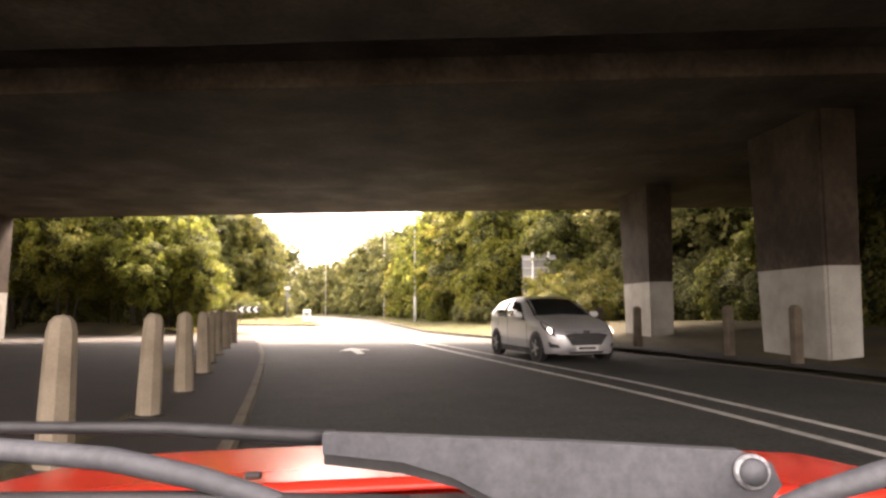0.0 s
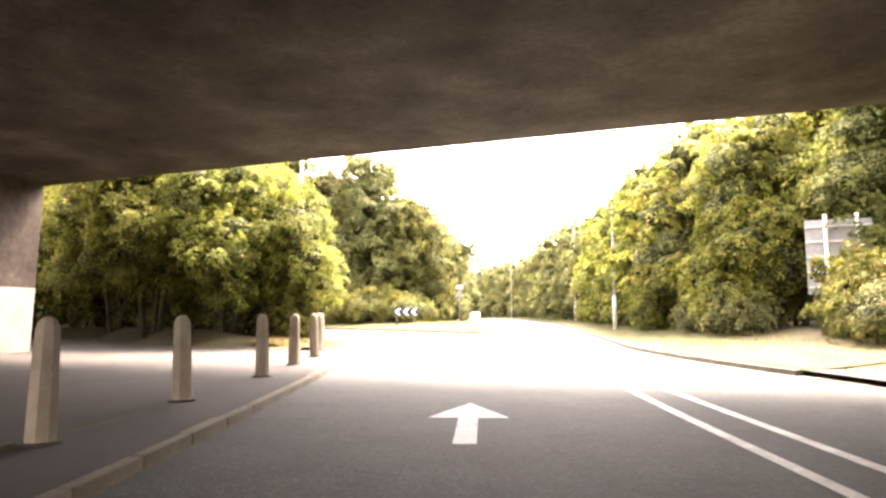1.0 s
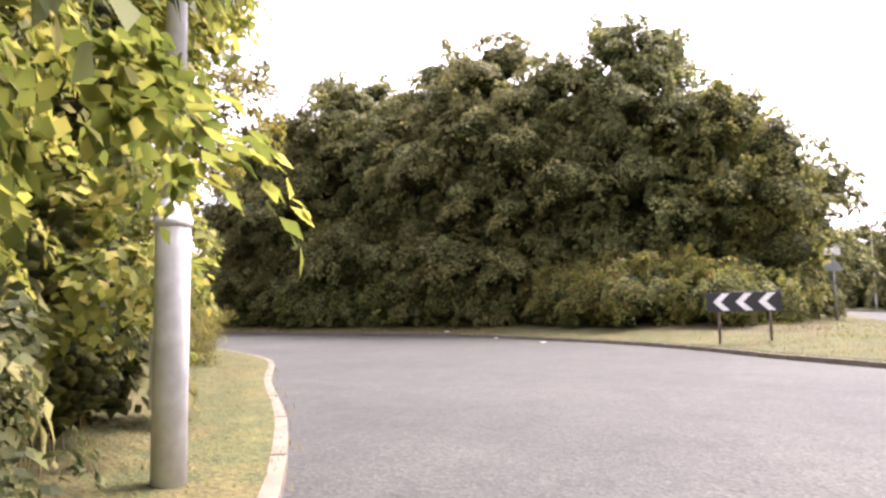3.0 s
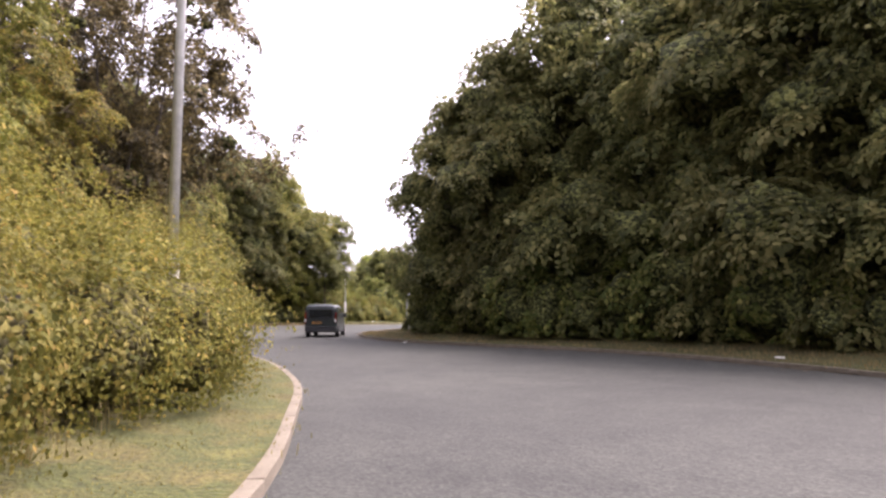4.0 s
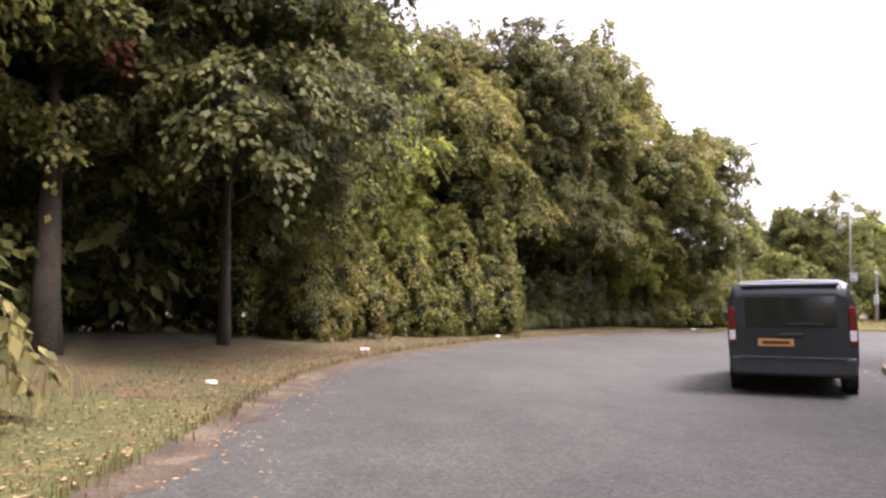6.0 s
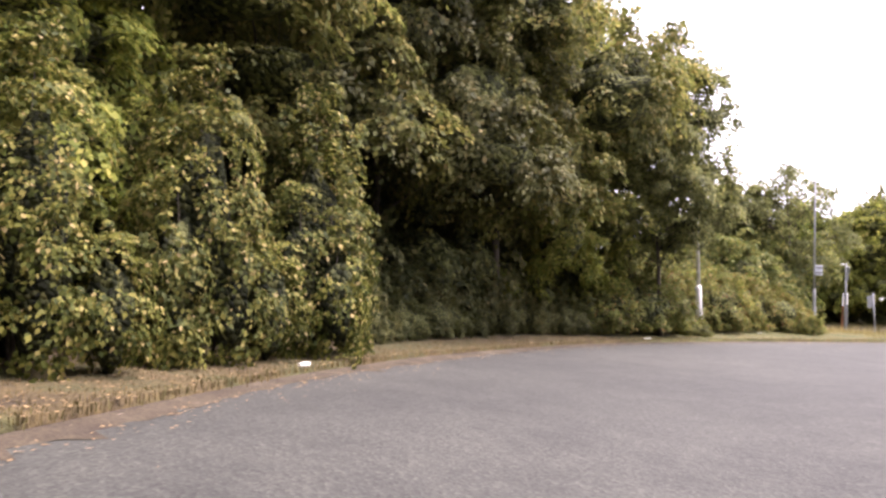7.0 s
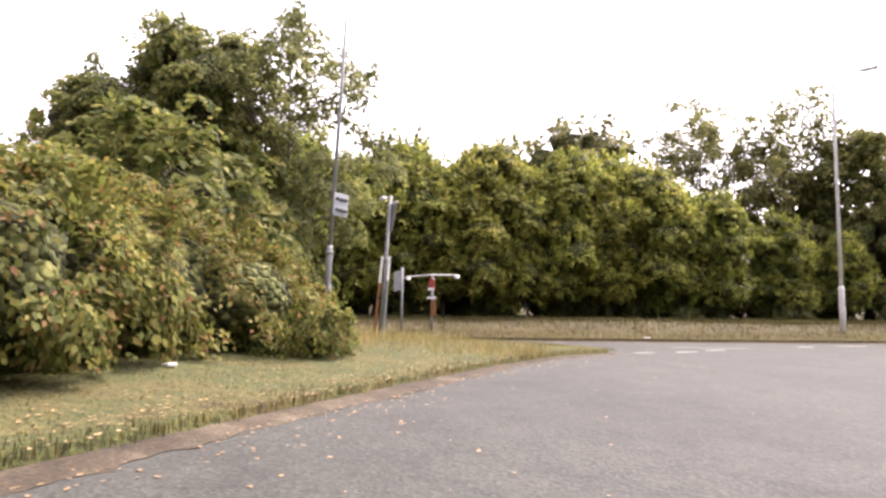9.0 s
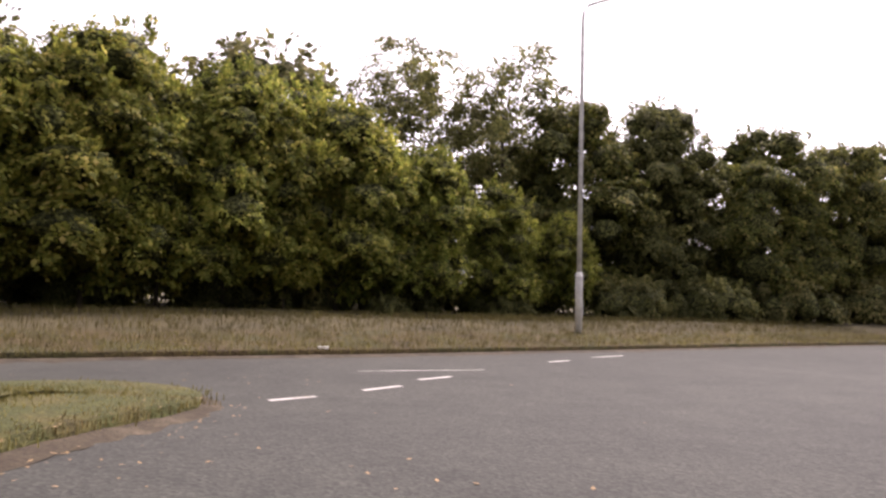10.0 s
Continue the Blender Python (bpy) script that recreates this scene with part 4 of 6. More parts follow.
plant(DARK, [(-38.6, 40.0, 0.74, 1), (-42.8, 41.2, 0.72, 0), (-47.5, 40.4, 0.8, 1)], "trees along the slip road")
plant(GOLD, [(-16.2, 37.1, 0.8, 1), (-17.8, 38.0, 1.0, 1), (-20.3, 39.5, 1.0, 0), (-22.7, 40.9, 1.1, 0), (-25.5, 41.9, 1.1, 0), (-28.3, 42.2, 1.0, 0), (-21.6, 38.8, 1.2, 0), (-24.8, 40.1, 1.25, 0), (-24.3, 41.6, 1.0, 0)], "golden shrubs on the verge", 0.05)
plant(HEDGE, [(-34.6, 42.6, 0.5, 0), (-36.2, 42.9, 0.55, 1), (-38.4, 43.5, 0.7, 0), (-41.2, 43.6, 0.75, 2), (-30.5, 40, 0.8, 2), (-45, 39.6, 0.95, 0), (-49.4, 39.4, 0.95, 0), (-42.6, 40.6, 0.95, 2), (-47, 39.6, 1.1, 2), (-52.4, 40.8, 0.95, 0)], "bushes along the slip road")
plant(RUST, [(-46.5, 43.4, 0.95, 0)], "trees along the slip road")
plant(BRAMBLE, [(-32.4, 44.0, 0.55, 1), (-36.0, 44.0, 0.7, 1)], "brambles along the slip road", 0.05)
plant(IVY, [(-30.9, 42.8, 0.66, 1), (-32.6, 43.3, 0.58, 1), (-34.3, 43.4, 0.68, 1)], "ivy bushes along the slip road", 0.05)
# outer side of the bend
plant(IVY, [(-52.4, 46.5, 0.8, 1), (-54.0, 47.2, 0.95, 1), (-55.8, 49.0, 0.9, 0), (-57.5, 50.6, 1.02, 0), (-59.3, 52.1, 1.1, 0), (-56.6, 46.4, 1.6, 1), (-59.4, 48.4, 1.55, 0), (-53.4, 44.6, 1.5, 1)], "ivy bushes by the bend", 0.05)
# kind 3 carries the shade below the canopy in its leaf colour
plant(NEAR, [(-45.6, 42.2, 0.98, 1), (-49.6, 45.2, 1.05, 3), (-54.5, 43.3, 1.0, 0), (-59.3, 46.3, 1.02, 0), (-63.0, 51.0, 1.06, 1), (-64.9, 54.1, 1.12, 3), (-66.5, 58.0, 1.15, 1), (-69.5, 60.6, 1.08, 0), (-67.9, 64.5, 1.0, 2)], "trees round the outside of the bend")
plant(DARK, [(-64, 46.5, 0.95, 0), (-69, 52, 0.95, 1), (-72.4, 57, 0.85, 0)], "trees behind the bend")
plant(BACK, [(-58, 42, 1.0, 0), (-52, 40, 1.0, 0), (-73.5, 62, 0.7, 0), (-80, 66, 0.5, 0)], "trees behind the bend")
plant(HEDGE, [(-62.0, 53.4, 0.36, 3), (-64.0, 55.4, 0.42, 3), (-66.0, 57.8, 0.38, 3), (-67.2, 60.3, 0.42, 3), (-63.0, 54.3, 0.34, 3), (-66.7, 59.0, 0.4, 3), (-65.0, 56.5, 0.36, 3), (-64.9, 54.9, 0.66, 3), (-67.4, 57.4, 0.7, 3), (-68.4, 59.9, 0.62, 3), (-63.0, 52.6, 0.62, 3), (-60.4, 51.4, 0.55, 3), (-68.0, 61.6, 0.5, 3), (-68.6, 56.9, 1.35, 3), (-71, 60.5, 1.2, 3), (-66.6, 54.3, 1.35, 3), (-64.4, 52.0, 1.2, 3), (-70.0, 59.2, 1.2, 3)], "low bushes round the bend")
plant(BRAMBLE, [(-68.95, 62.0, 0.85, 2), (-69.9, 64.1, 0.9, 2), (-68.9, 66.4, 0.34, 2), (-69.8, 63.2, 1.2, 2), (-71.8, 66.4, 0.95, 2), (-71.7, 68.9, 1.05, 2), (-72.8, 71.5, 1.05, 2), (-73.4, 73.4, 0.8, 2), (-73.5, 68.5, 1.35, 2), (-75, 71.5, 1.35, 2), (-71.0, 73.4, 0.6, 1), (-72.4, 65.6, 1.3, 2)], "brambles behind the lamp column", 0.05)
plant(HEDGE, [(-77.2, 76.2, 1.1, 0), (-75.8, 73.9, 1.0, 0), (-79.5, 72.5, 0.7, 1), (-82, 79.5, 1.0, 0), (-77.5, 69, 1.0, 0), (-84, 75, 1.0, 1)], "bushes behind the brambles")
plant(DARK, [(-78.4, 76.4, 0.7, 1), (-79.4, 75.2, 0.55, 2)], "trees by the junction")
plant(AIRY, [(-76.6, 78.3, 0.88, 1)], "open trees by the junction")
# beyond the junction
plant(TALL, [(-92, 81.4, 1.0, 0), (-88.6, 84.6, 1.0, 1), (-85.2, 87.4, 0.98, 0), (-82, 90.4, 0.96, 1), (-78.8, 93.4, 1.0, 0), (-75.8, 96.2, 0.98, 1), (-72.6, 98.6, 0.92, 0), (-69.6, 100.6, 0.74, 1), (-66.8, 102.4, 0.62, 0), (-64.2, 103.8, 0.5, 1), (-87.0, 86.3, 0.85, 0), (-83.7, 89.1, 0.88, 0), (-80.4, 92.0, 0.86, 1), (-77.3, 94.9, 0.86, 0), (-74.2, 97.6, 0.84, 1), (-71.1, 99.8, 0.74, 0), (-80.6, 95.6, 1.05, 1), (-74.2, 100.4, 1.0, 0)], "tall hedge beyond the junction")
plant(HEDGE, [(-74.4, 98.8, 0.7, 2), (-70.6, 98.4, 0.28, 2), (-66.4, 101.4, 0.35, 2), (-61.4, 104.6, 0.7, 2), (-57.5, 106.6, 0.75, 2), (-53, 109.2, 0.85, 2), (-48.5, 111.6, 0.9, 2), (-44, 114.6, 1.0, 2)], "low bushes beyond the junction")
# kind 3: the hedge's shaded foot is put into the leaf colour
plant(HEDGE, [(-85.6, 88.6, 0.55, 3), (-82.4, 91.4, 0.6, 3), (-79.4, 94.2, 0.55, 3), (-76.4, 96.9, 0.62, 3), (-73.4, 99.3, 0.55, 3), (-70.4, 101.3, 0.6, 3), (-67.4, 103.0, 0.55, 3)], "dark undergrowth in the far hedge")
plant(DARK, [(-63.2, 108.2, 0.88, 1), (-59.2, 109.6, 0.8, 0), (-53.5, 111.6, 0.84, 1), (-48.6, 114, 0.82, 1)], "trees beyond the junction")
plant(BACK, [(-78, 103.5, 0.95, 0), (-86, 97, 0.8, 0), (-84, 103, 0.85, 0), (-66.5, 111, 0.72, 0), (-56.5, 115, 0.75, 0), (-43, 118, 0.85, 0), (-37, 121, 0.9, 0), (-72, 110, 0.6, 0), (-96, 88, 0.8, 0)], "trees beyond the junction")
plant(HEDGE, [(-92, 87, 1.1, 2), (-87, 91.5, 1.1, 2), (-82, 97, 1.1, 2), (-77, 100.5, 1.1, 2), (-71, 103.5, 1.0, 2), (-66, 106.5, 1.0, 2), (-60, 111.5, 1.1, 2), (-55, 113.5, 1.1, 2), (-50, 116.5, 1.1, 2)], "undergrowth behind the far hedge")
plant(AIRY, [(-71.2, 106.4, 1.22, 1), (-67.2, 108.2, 1.27, 1)], "open trees beyond the hedge")
# wooded island
plant(DARK, [(-11.6, 61.2, 0.85, 1), (-15.4, 61.4, 1.04, 0), (-19.5, 60.6, 1.0, 2), (-23.6, 61.0, 1.18, 2), (-27.8, 61.2, 1.06, 2), (-32, 60.6, 1.18, 2), (-36.2, 59.8, 1.0, 2), (-39.8, 60.2, 0.98, 2), (-43.0, 61.9, 0.74, 1)], "trees on the wooded island")
plant(BACK, [(-47.4, 64.5, 0.66, 0), (-50.5, 69.5, 0.58, 0), (-53, 77, 0.58, 0), (-18, 66.0, 1.05, 0), (-25.5, 65.5, 1.1, 0), (-33.5, 65.0, 1.05, 0), (-11.2, 67.5, 0.8, 0), (-41, 66, 0.9, 0), (-12.2, 76, 0.75, 0), (-14, 86, 0.75, 0), (-49, 84, 0.58, 0), (-17.5, 97, 0.75, 0)], "trees on the wooded island")
plant(HEDGE, [(-21.5, 58.5, 0.8, 2), (-25.8, 59.3, 0.8, 2), (-30.5, 59.3, 0.85, 2), (-35.5, 58.6, 0.8, 2), (-40, 58.2, 0.75, 2), (-43.6, 59.8, 0.6, 2), (-46.8, 62.4, 0.55, 2), (-18.2, 58.3, 0.8, 2), (-33, 59.1, 0.9, 0), (-28, 59.7, 0.9, 0), (-38, 58.7, 0.8, 0), (-23.5, 59.2, 0.85, 0), (-50.5, 66, 0.8, 2), (-52.5, 72, 0.8, 2), (-9.8, 63, 0.6, 2), (-9.5, 70, 0.7, 2)], "low bushes at the edge of the island wood")
plant(BRAMBLE, [(-10.8, 55.6, 1.0, 0), (-13.5, 56.8, 1.35, 0), (-16.6, 57.7, 1.3, 0), (-9.6, 57.2, 0.75, 1)], "brambles on the island", 0.05)
# right side of the main road
plant(OLIVE, [(7.5, 33, 0.95, 0), (6.6, 38, 1.0, 2), (5.9, 43, 1.0, 2), (5.4, 48.5, 1.0, 2), (5.2, 54, 1.0, 2), (4.8, 60, 0.95, 2), (9.8, 36, 1.0, 1), (8.6, 43, 1.0, 1)], "trees along the main road")
plant(DARK, [(12.4, 30, 0.85, 1), (14.6, 26, 0.95, 0), (19, 27, 0.9, 1)], "trees along the main road")
plant(HEDGE, [(6.4, 31, 0.5, 2), (5.9, 35, 0.55, 2), (5.3, 39.5, 0.5, 1), (5.0, 44.5, 0.5, 2), (4.6, 50, 0.5, 1), (4.3, 56, 0.5, 2), (4.0, 62, 0.55, 1), (3.6, 68, 0.6, 2), (3.0, 76, 0.8, 2), (1.6, 86, 0.9, 2)], "bushes under the trees along the main road")
plant(BACK, [(18, 20, 0.85, 0), (17.5, 13, 0.8, 0), (18, 6, 0.8, 0), (12.5, 37, 0.9, 0), (4.6, 67, 0.75, 0), (3.6, 75, 0.8, 0), (2.0, 84, 0.85, 0), (9, 52, 0.9, 0), (8, 60, 0.9, 0), (19, -3, 0.85, 0), (0.6, 93, 0.8, 0)], "trees along the main road")
# kind 3: shade by the bridge edge is put into the leaf colour
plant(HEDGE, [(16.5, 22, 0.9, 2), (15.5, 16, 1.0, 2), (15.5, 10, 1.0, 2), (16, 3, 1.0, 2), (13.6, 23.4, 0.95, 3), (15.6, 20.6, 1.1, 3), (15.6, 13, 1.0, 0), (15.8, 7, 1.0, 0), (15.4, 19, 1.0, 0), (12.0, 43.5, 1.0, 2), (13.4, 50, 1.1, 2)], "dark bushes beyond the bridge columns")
plant(BRAMBLE, [(8.6, 25.4, 0.85, 0), (10.6, 25.6, 1.05, 0), (10.2, 27.4, 1.3, 0), (11.6, 28.6, 0.9, 1)], "brambles by the road sign", 0.05)
# where the main road bends away
plant(BACK, [(-1.0, 102, 0.75, 0), (-3.5, 111, 0.75, 0), (-6.5, 120, 0.75, 0), (-9.5, 128, 0.8, 0), (-13, 136, 0.8, 0), (-18, 144, 0.85, 0), (-24, 134, 0.7, 0), (-22, 118, 0.7, 0), (-19, 107, 0.65, 0), (-25, 152, 0.9, 0), (-31, 158, 0.9, 0)], "far trees where the road bends away")
plant(HEDGE, [(-0.6, 98, 1.0, 2), (-2.6, 106, 1.0, 2), (-5, 114, 1.0, 2), (-8, 123, 1.0, 2), (-11.5, 131, 1.0, 2), (-15.5, 139, 1.1, 2), (-21, 147, 1.2, 2)], "low bushes where the road bends away")


# ---------- grass, leaves and litter ----------
def blades(name, spots, height, mat, seed, spread=0.1, per=4):
    """Tufts of bent blades, each blade two narrow faces."""
    rng = np.random.default_rng(seed)
    base = np.repeat(np.asarray(spots, float), per, axis=0)
    n = len(base)
    base = base + np.column_stack([rng.normal(size=(n, 2)) * spread, np.zeros(n)])
    a = rng.uniform(0, 2 * np.pi, n)
    h = height * rng.uniform(0.4, 1.3, n)
    lean = rng.uniform(0.1, 0.7, n) * h
    dirn = np.column_stack([np.cos(a), np.sin(a), np.zeros(n)])
    side = np.column_stack([-np.sin(a), np.cos(a), np.zeros(n)]) * (0.003 + 0.004 * rng.random(n))[:, None]
    mid = base + dirn * (lean * 0.35)[:, None] + np.column_stack([np.zeros((n, 2)), h * 0.6])
    tip = base + dirn * lean[:, None] + np.column_stack([np.zeros((n, 2)), h])
    v = np.stack([base - side - [0, 0, 0.03], base + side - [0, 0, 0.03], mid + side * 0.7, mid - side * 0.7, tip + side * 0.15, tip - side * 0.15], 1).reshape(-1, 3)
    i = np.arange(n)[:, None] * 6
    f = np.concatenate([i + [0, 1, 2, 3], i + [3, 2, 4, 5]])
    return mesh_arrays(name, v, f, mat)


def verge_spots(line, side, lo, hi, near, far, count, seed):
    rng = np.random.default_rng(seed)
    n = normals(line)
    i = rng.integers(int(lo * 2), min(int(hi * 2), len(line) - 1), count)
    o = near + (far - near) * rng.random(count)
    xy = line[i, :2] + n[i] * (side * o)[:, None] + rng.normal(size=(count, 2)) * 0.15
    off, kz = kerb_offset(xy)
    ok = off > 0.02
    return np.column_stack([xy, kz + rise(off)])[ok]


def grass(line, side, lo, hi, near, far, count, height, mat, seed, label):
    tagged(part("grass", blades("grass", verge_spots(line, side, lo, hi, near, far, count, seed), height, mat, seed)), label, "grass", kind="stuff")


a0, a1, a2, a3 = along(LEFT_KERB, -5.6, 27.4), along(LEFT_KERB, -44, 46.6), along(LEFT_KERB, -64.5, 60), along(LEFT_KERB, -69, 83)
grass(LEFT_KERB, 1, a0, a1, 0.15, 3.2, 8000, 0.032, turf, 1, "short yellow-green grass on the verge of the slip road")
grass(LEFT_KERB, 1, a0, a0 + 8, 0.9, 2.8, 700, 0.15, straw, 15, "tall dry grass round the last bollard")
grass(LEFT_KERB, 1, a0 + 8, a1, 1.6, 4.0, 1600, 0.3, straw, 2, "tall dry seeding grass among the shrubs")
grass(LEFT_KERB, 1, a1 - 10, a2, 0.03, 1.9, 4500, 0.04, brown_straw, 3, "thin dry grass at the foot of the bushes")
grass(LEFT_KERB, 1, a2, a3 + 8, 0.15, 5.0, 9000, 0.035, turf, 4, "yellow-green grass round the sign posts")
grass(LEFT_KERB, 1, a2 + 10, a3 + 8, 4.4, 6.6, 1500, 0.24, straw, 5, "tall dry grass round the sign posts")
grass(LEFT_KERB, 1, a1 - 10, a3, 0.0, 0.3, 1900, 0.06, brown_straw, 11, "ragged dry grass hanging over the kerb")
f0, f1 = along(FAR_KERB, -84, 78), along(FAR_KERB, -50, 103.5)
grass(FAR_KERB, 1, f0, f1, 0.1, 7.5, 9000, 0.15, brown_straw, 6, "tall dry brown grass below the far hedge")
grass(FAR_KERB, 1, f0, f1, 0.05, 2.4, 4000, 0.09, turf, 16, "short green grass behind the far kerb")
i0 = along(ISLAND_KERB, -4, 49)
i1, i2 = along(ISLAND_KERB, -20, 54), along(ISLAND_KERB, -50, 59.4)
grass(ISLAND_KERB, -1, i0 - 25, i1, 0.15, 5.0, 2500, 0.07, turf, 7, "mown grass on the island point")
grass(ISLAND_KERB, -1, i1, i2, 0.15, 2.6, 3000, 0.09, straw, 8, "thin grass below the island trees")
r0 = along(RIGHT_KERB, 5, 20)
grass(RIGHT_KERB, -1, r0, r0 + 60, 0.15, 4.2, 2500, 0.08, turf, 9, "green and yellow grass beside the main road")


def scatter_leaves(name, line, side, lo, hi, near, far, count, size, mat, seed, label):
    rng = np.random.default_rng(seed)
    n = normals(line)
    i = rng.integers(int(lo * 2), int(hi * 2), count)
    o = rng.normal(near, far, count)
    xy = line[i, :2] + n[i] * (side * o)[:, None] + rng.normal(size=(count, 2)) * 0.2
    off, kz = kerb_offset(xy)
    z = np.where(off > 0, kz + rise(np.maximum(off, 0)) + 0.03, road_height(xy) + 0.008)
    c = np.column_stack([xy, z])
    a = rng.uniform(0, 6.28, count)
    s = size * rng.uniform(0.5, 1.4, count)
    t = np.column_stack([np.cos(a), np.sin(a), rng.uniform(-0.05, 0.3, count)]) * s[:, None]
    b = np.column_stack([-np.sin(a), np.cos(a), rng.uniform(-0.05, 0.3, count)]) * (s * 0.6)[:, None]
    v = np.stack([c - t / 2, c + b / 2, c + t / 2, c - b / 2], 1)
    v[:, :, 2] = np.maximum(v[:, :, 2], z[:, None])
    tagged(part(name, mesh_arrays(name, v.reshape(-1, 3), np.arange(4 * count).reshape(-1, 4), mat)), label, "fallen leaves", kind="stuff")


scatter_leaves("fallen_leaves", LEFT_KERB, 1, a1 - 8, a2 + 14, 0.1, 0.4, 2000, 0.045, dead_leaf, 3, "brown and yellow fallen leaves along the outer kerb")
scatter_leaves("fallen_leaves", LEFT_KERB, 1, a1 - 4, a2 + 20, 0.8, 0.45, 2200, 0.05, dead_leaf, 5, "brown fallen leaves over the verge of the bend")
scatter_leaves("fallen_leaves", ISLAND_KERB, -1, i1, i2, 0.1, 0.4, 260, 0.09, dead_leaf, 4, "fallen leaves along the island kerb")


def dirt_strip(line, side, lo, hi, label, seed):
    """A ragged strip of grit and earth washed up on the road along a kerb."""
    q = line[int(lo * 2):int(hi * 2)]
    pos = np.arange(0, len(q) - 1, 0.35)
    k = np.arange(len(q))
    p = np.column_stack([np.interp(pos, k, q[:, 0]), np.interp(pos, k, q[:, 1])])
    nrm = normals(q) * side
    nr = np.column_stack([np.interp(pos, k, nrm[:, 0]), np.interp(pos, k, nrm[:, 1])])
    rng = np.random.default_rng(seed)
    wide = 0.1 + 0.16 * (1 + np.sin(pos * 0.31 + seed) * np.sin(pos * 0.13)) * rng.uniform(0.3, 1.1, len(pos)) + 0.25 * (rng.random(len(pos)) < 0.06)
    wide *= np.clip(np.minimum(pos, pos[-1] - pos) / 14, 0.03, 1)
    rows = [np.column_stack([p - nr * o[:, None], road_height(p - nr * o[:, None]) + h]) for o, h in ((0 * wide - 0.1, 0.03), (0 * wide + 0.01, 0.022), (wide * 0.55, 0.012), (wide, 0.003))]
    n = len(pos)
    i = (np.arange(3)[:, None] * n + np.arange(n - 1)[None, :]).ravel()
    f = np.stack([i, i + 1, i + n + 1, i + n], 1)
    tagged(part("road_grit", mesh_arrays("road_grit", np.vstack(rows), f[:, ::-1] if side > 0 else f, edge_dirt, True)), label, "road dirt", kind="stuff")


dirt_strip(LEFT_KERB, 1, along(LEFT_KERB, -32, 46.1), a3 + 4, "brown grit and earth washed along the outer kerb", 2)
dirt_strip(FAR_KERB, 1, f0, f1, "brown grit along the far kerb", 5)
dirt_strip(ISLAND_KERB, -1, i1, i2, "brown grit along the island kerb", 7)
scatter_leaves("fallen_leaves", LEFT_KERB, 1, a1 - 8, a3, -0.1, 0.16, 1500, 0.05, dead_leaf, 8, "brown fallen leaves gathered against the outer kerb")
scatter_leaves("fallen_leaves", LEFT_KERB, 1, a2 + 8, a3 + 6, -1.6, 1.2, 160, 0.05, dead_leaf, 9, "a few brown leaves and twigs blown over the road")
rngl = random.Random(3)
for x, y in ((-18.6, 53.2), (-15.6, 50.9), (-22.4, 55.5), (-37.6, 54.6), (-69.76, 88.62), (-57.4, 52.0), (-50.5, 47.9), (-45.0, 46.2), (-66.3, 63.0), (-71.3, 73.4), (-70.2, 70.6)):
    bm = bmesh.new()
    for _ in range(2):
        box(bm, (rngl.uniform(0.1, 0.22), rngl.uniform(0.06, 0.12), rngl.uniform(0.015, 0.05)), (rngl.uniform(-0.03, 0.03), rngl.uniform(-0.03, 0.03), 0.02), 0.006, Matrix.Rotation(rngl.uniform(0, 3), 4, "Z"))
    off, kz = kerb_offset([(x, y)])
    z = float(kz[0] + rise(max(off[0], 0))) + 0.02 if off[0] > 0 else float(road_height([(x, y)])[0]) + 0.004
    ob = tagged(part("litter", bm, litter_white), "crumpled scrap of white paper litter by the kerb", "litter", "litter along the road")
    ob.matrix_world = pose(x, y, z, 0, 0, rngl.uniform(0, 180))


# ---------- lamp columns, posts and signs ----------
def lamp_column(x, y, turn, height=10.0, label="tall grey steel street lamp column with a thicker base", head=True, slim=1.0, lean=0.0, steel=galvanised):
    """turn: the way of the bracket arm, in degrees from x."""
    c = thing("street_lamp", pose(x, y, land_at(x, y) - 0.02, -lean, lean, turn), label, "street lamp", "street lamps")
    part("base", lathe([(0.11 * slim, -0.3), (0.11 * slim, 1.72), (0.1 * slim, 1.78), (0.075 * slim, 1.84)], 14), steel, c)
    part("hatch", boxed((0.02, 0.11, 0.5), (0.105 * slim, 0, 0.75), 0.008), steel, c)
    part("collar", lathe([(0.118 * slim, 1.66), (0.122 * slim, 1.69), (0.118 * slim, 1.72)], 14), steel, c)
    if not head:
        part("column", tubed([(0, 0, 1.8), (0, 0, height)], [0.075 * slim, 0.05 * slim], 10), steel, c)
        return c
    pts = [(0, 0, 1.8), (0, 0, height - 0.6), (0.02, 0, height - 0.3), (0.18, 0, height - 0.08), (0.5, 0, height), (1.0, 0, height + 0.06)]
    part("column", tubed(pts, [0.075, 0.055, 0.05, 0.045, 0.04, 0.035], 10), steel, c)
    bm = bmesh.new()
    box(bm, (0.62, 0.24, 0.1), (1.25, 0, height + 0.08), 0.035)
    box(bm, (0.2, 0.14, 0.08), (0.95, 0, height + 0.07), 0.02)
    lantern = part("lantern", bm, steel, c)
    part("lens", boxed((0.44, 0.18, 0.05), (1.28, 0, height + 0.02), 0.02), sign_white, lantern)
    return c


lamp_column(-24.2, 42.55, 60)
lamp_column(-69.55, 67.3, 20, 9.6)
lamp_column(-64.2, 95.65, -10, 10.2)
lamp_column(-10.3, 34.0, 200, 7.6, head=False)
lamp_column(3.4, 44.0, 180, 10.0, head=False)
lamp_column(2.3, 71.0, 180, 10.0)
lamp_column(-6.2, 111.0, 200, 9.0)
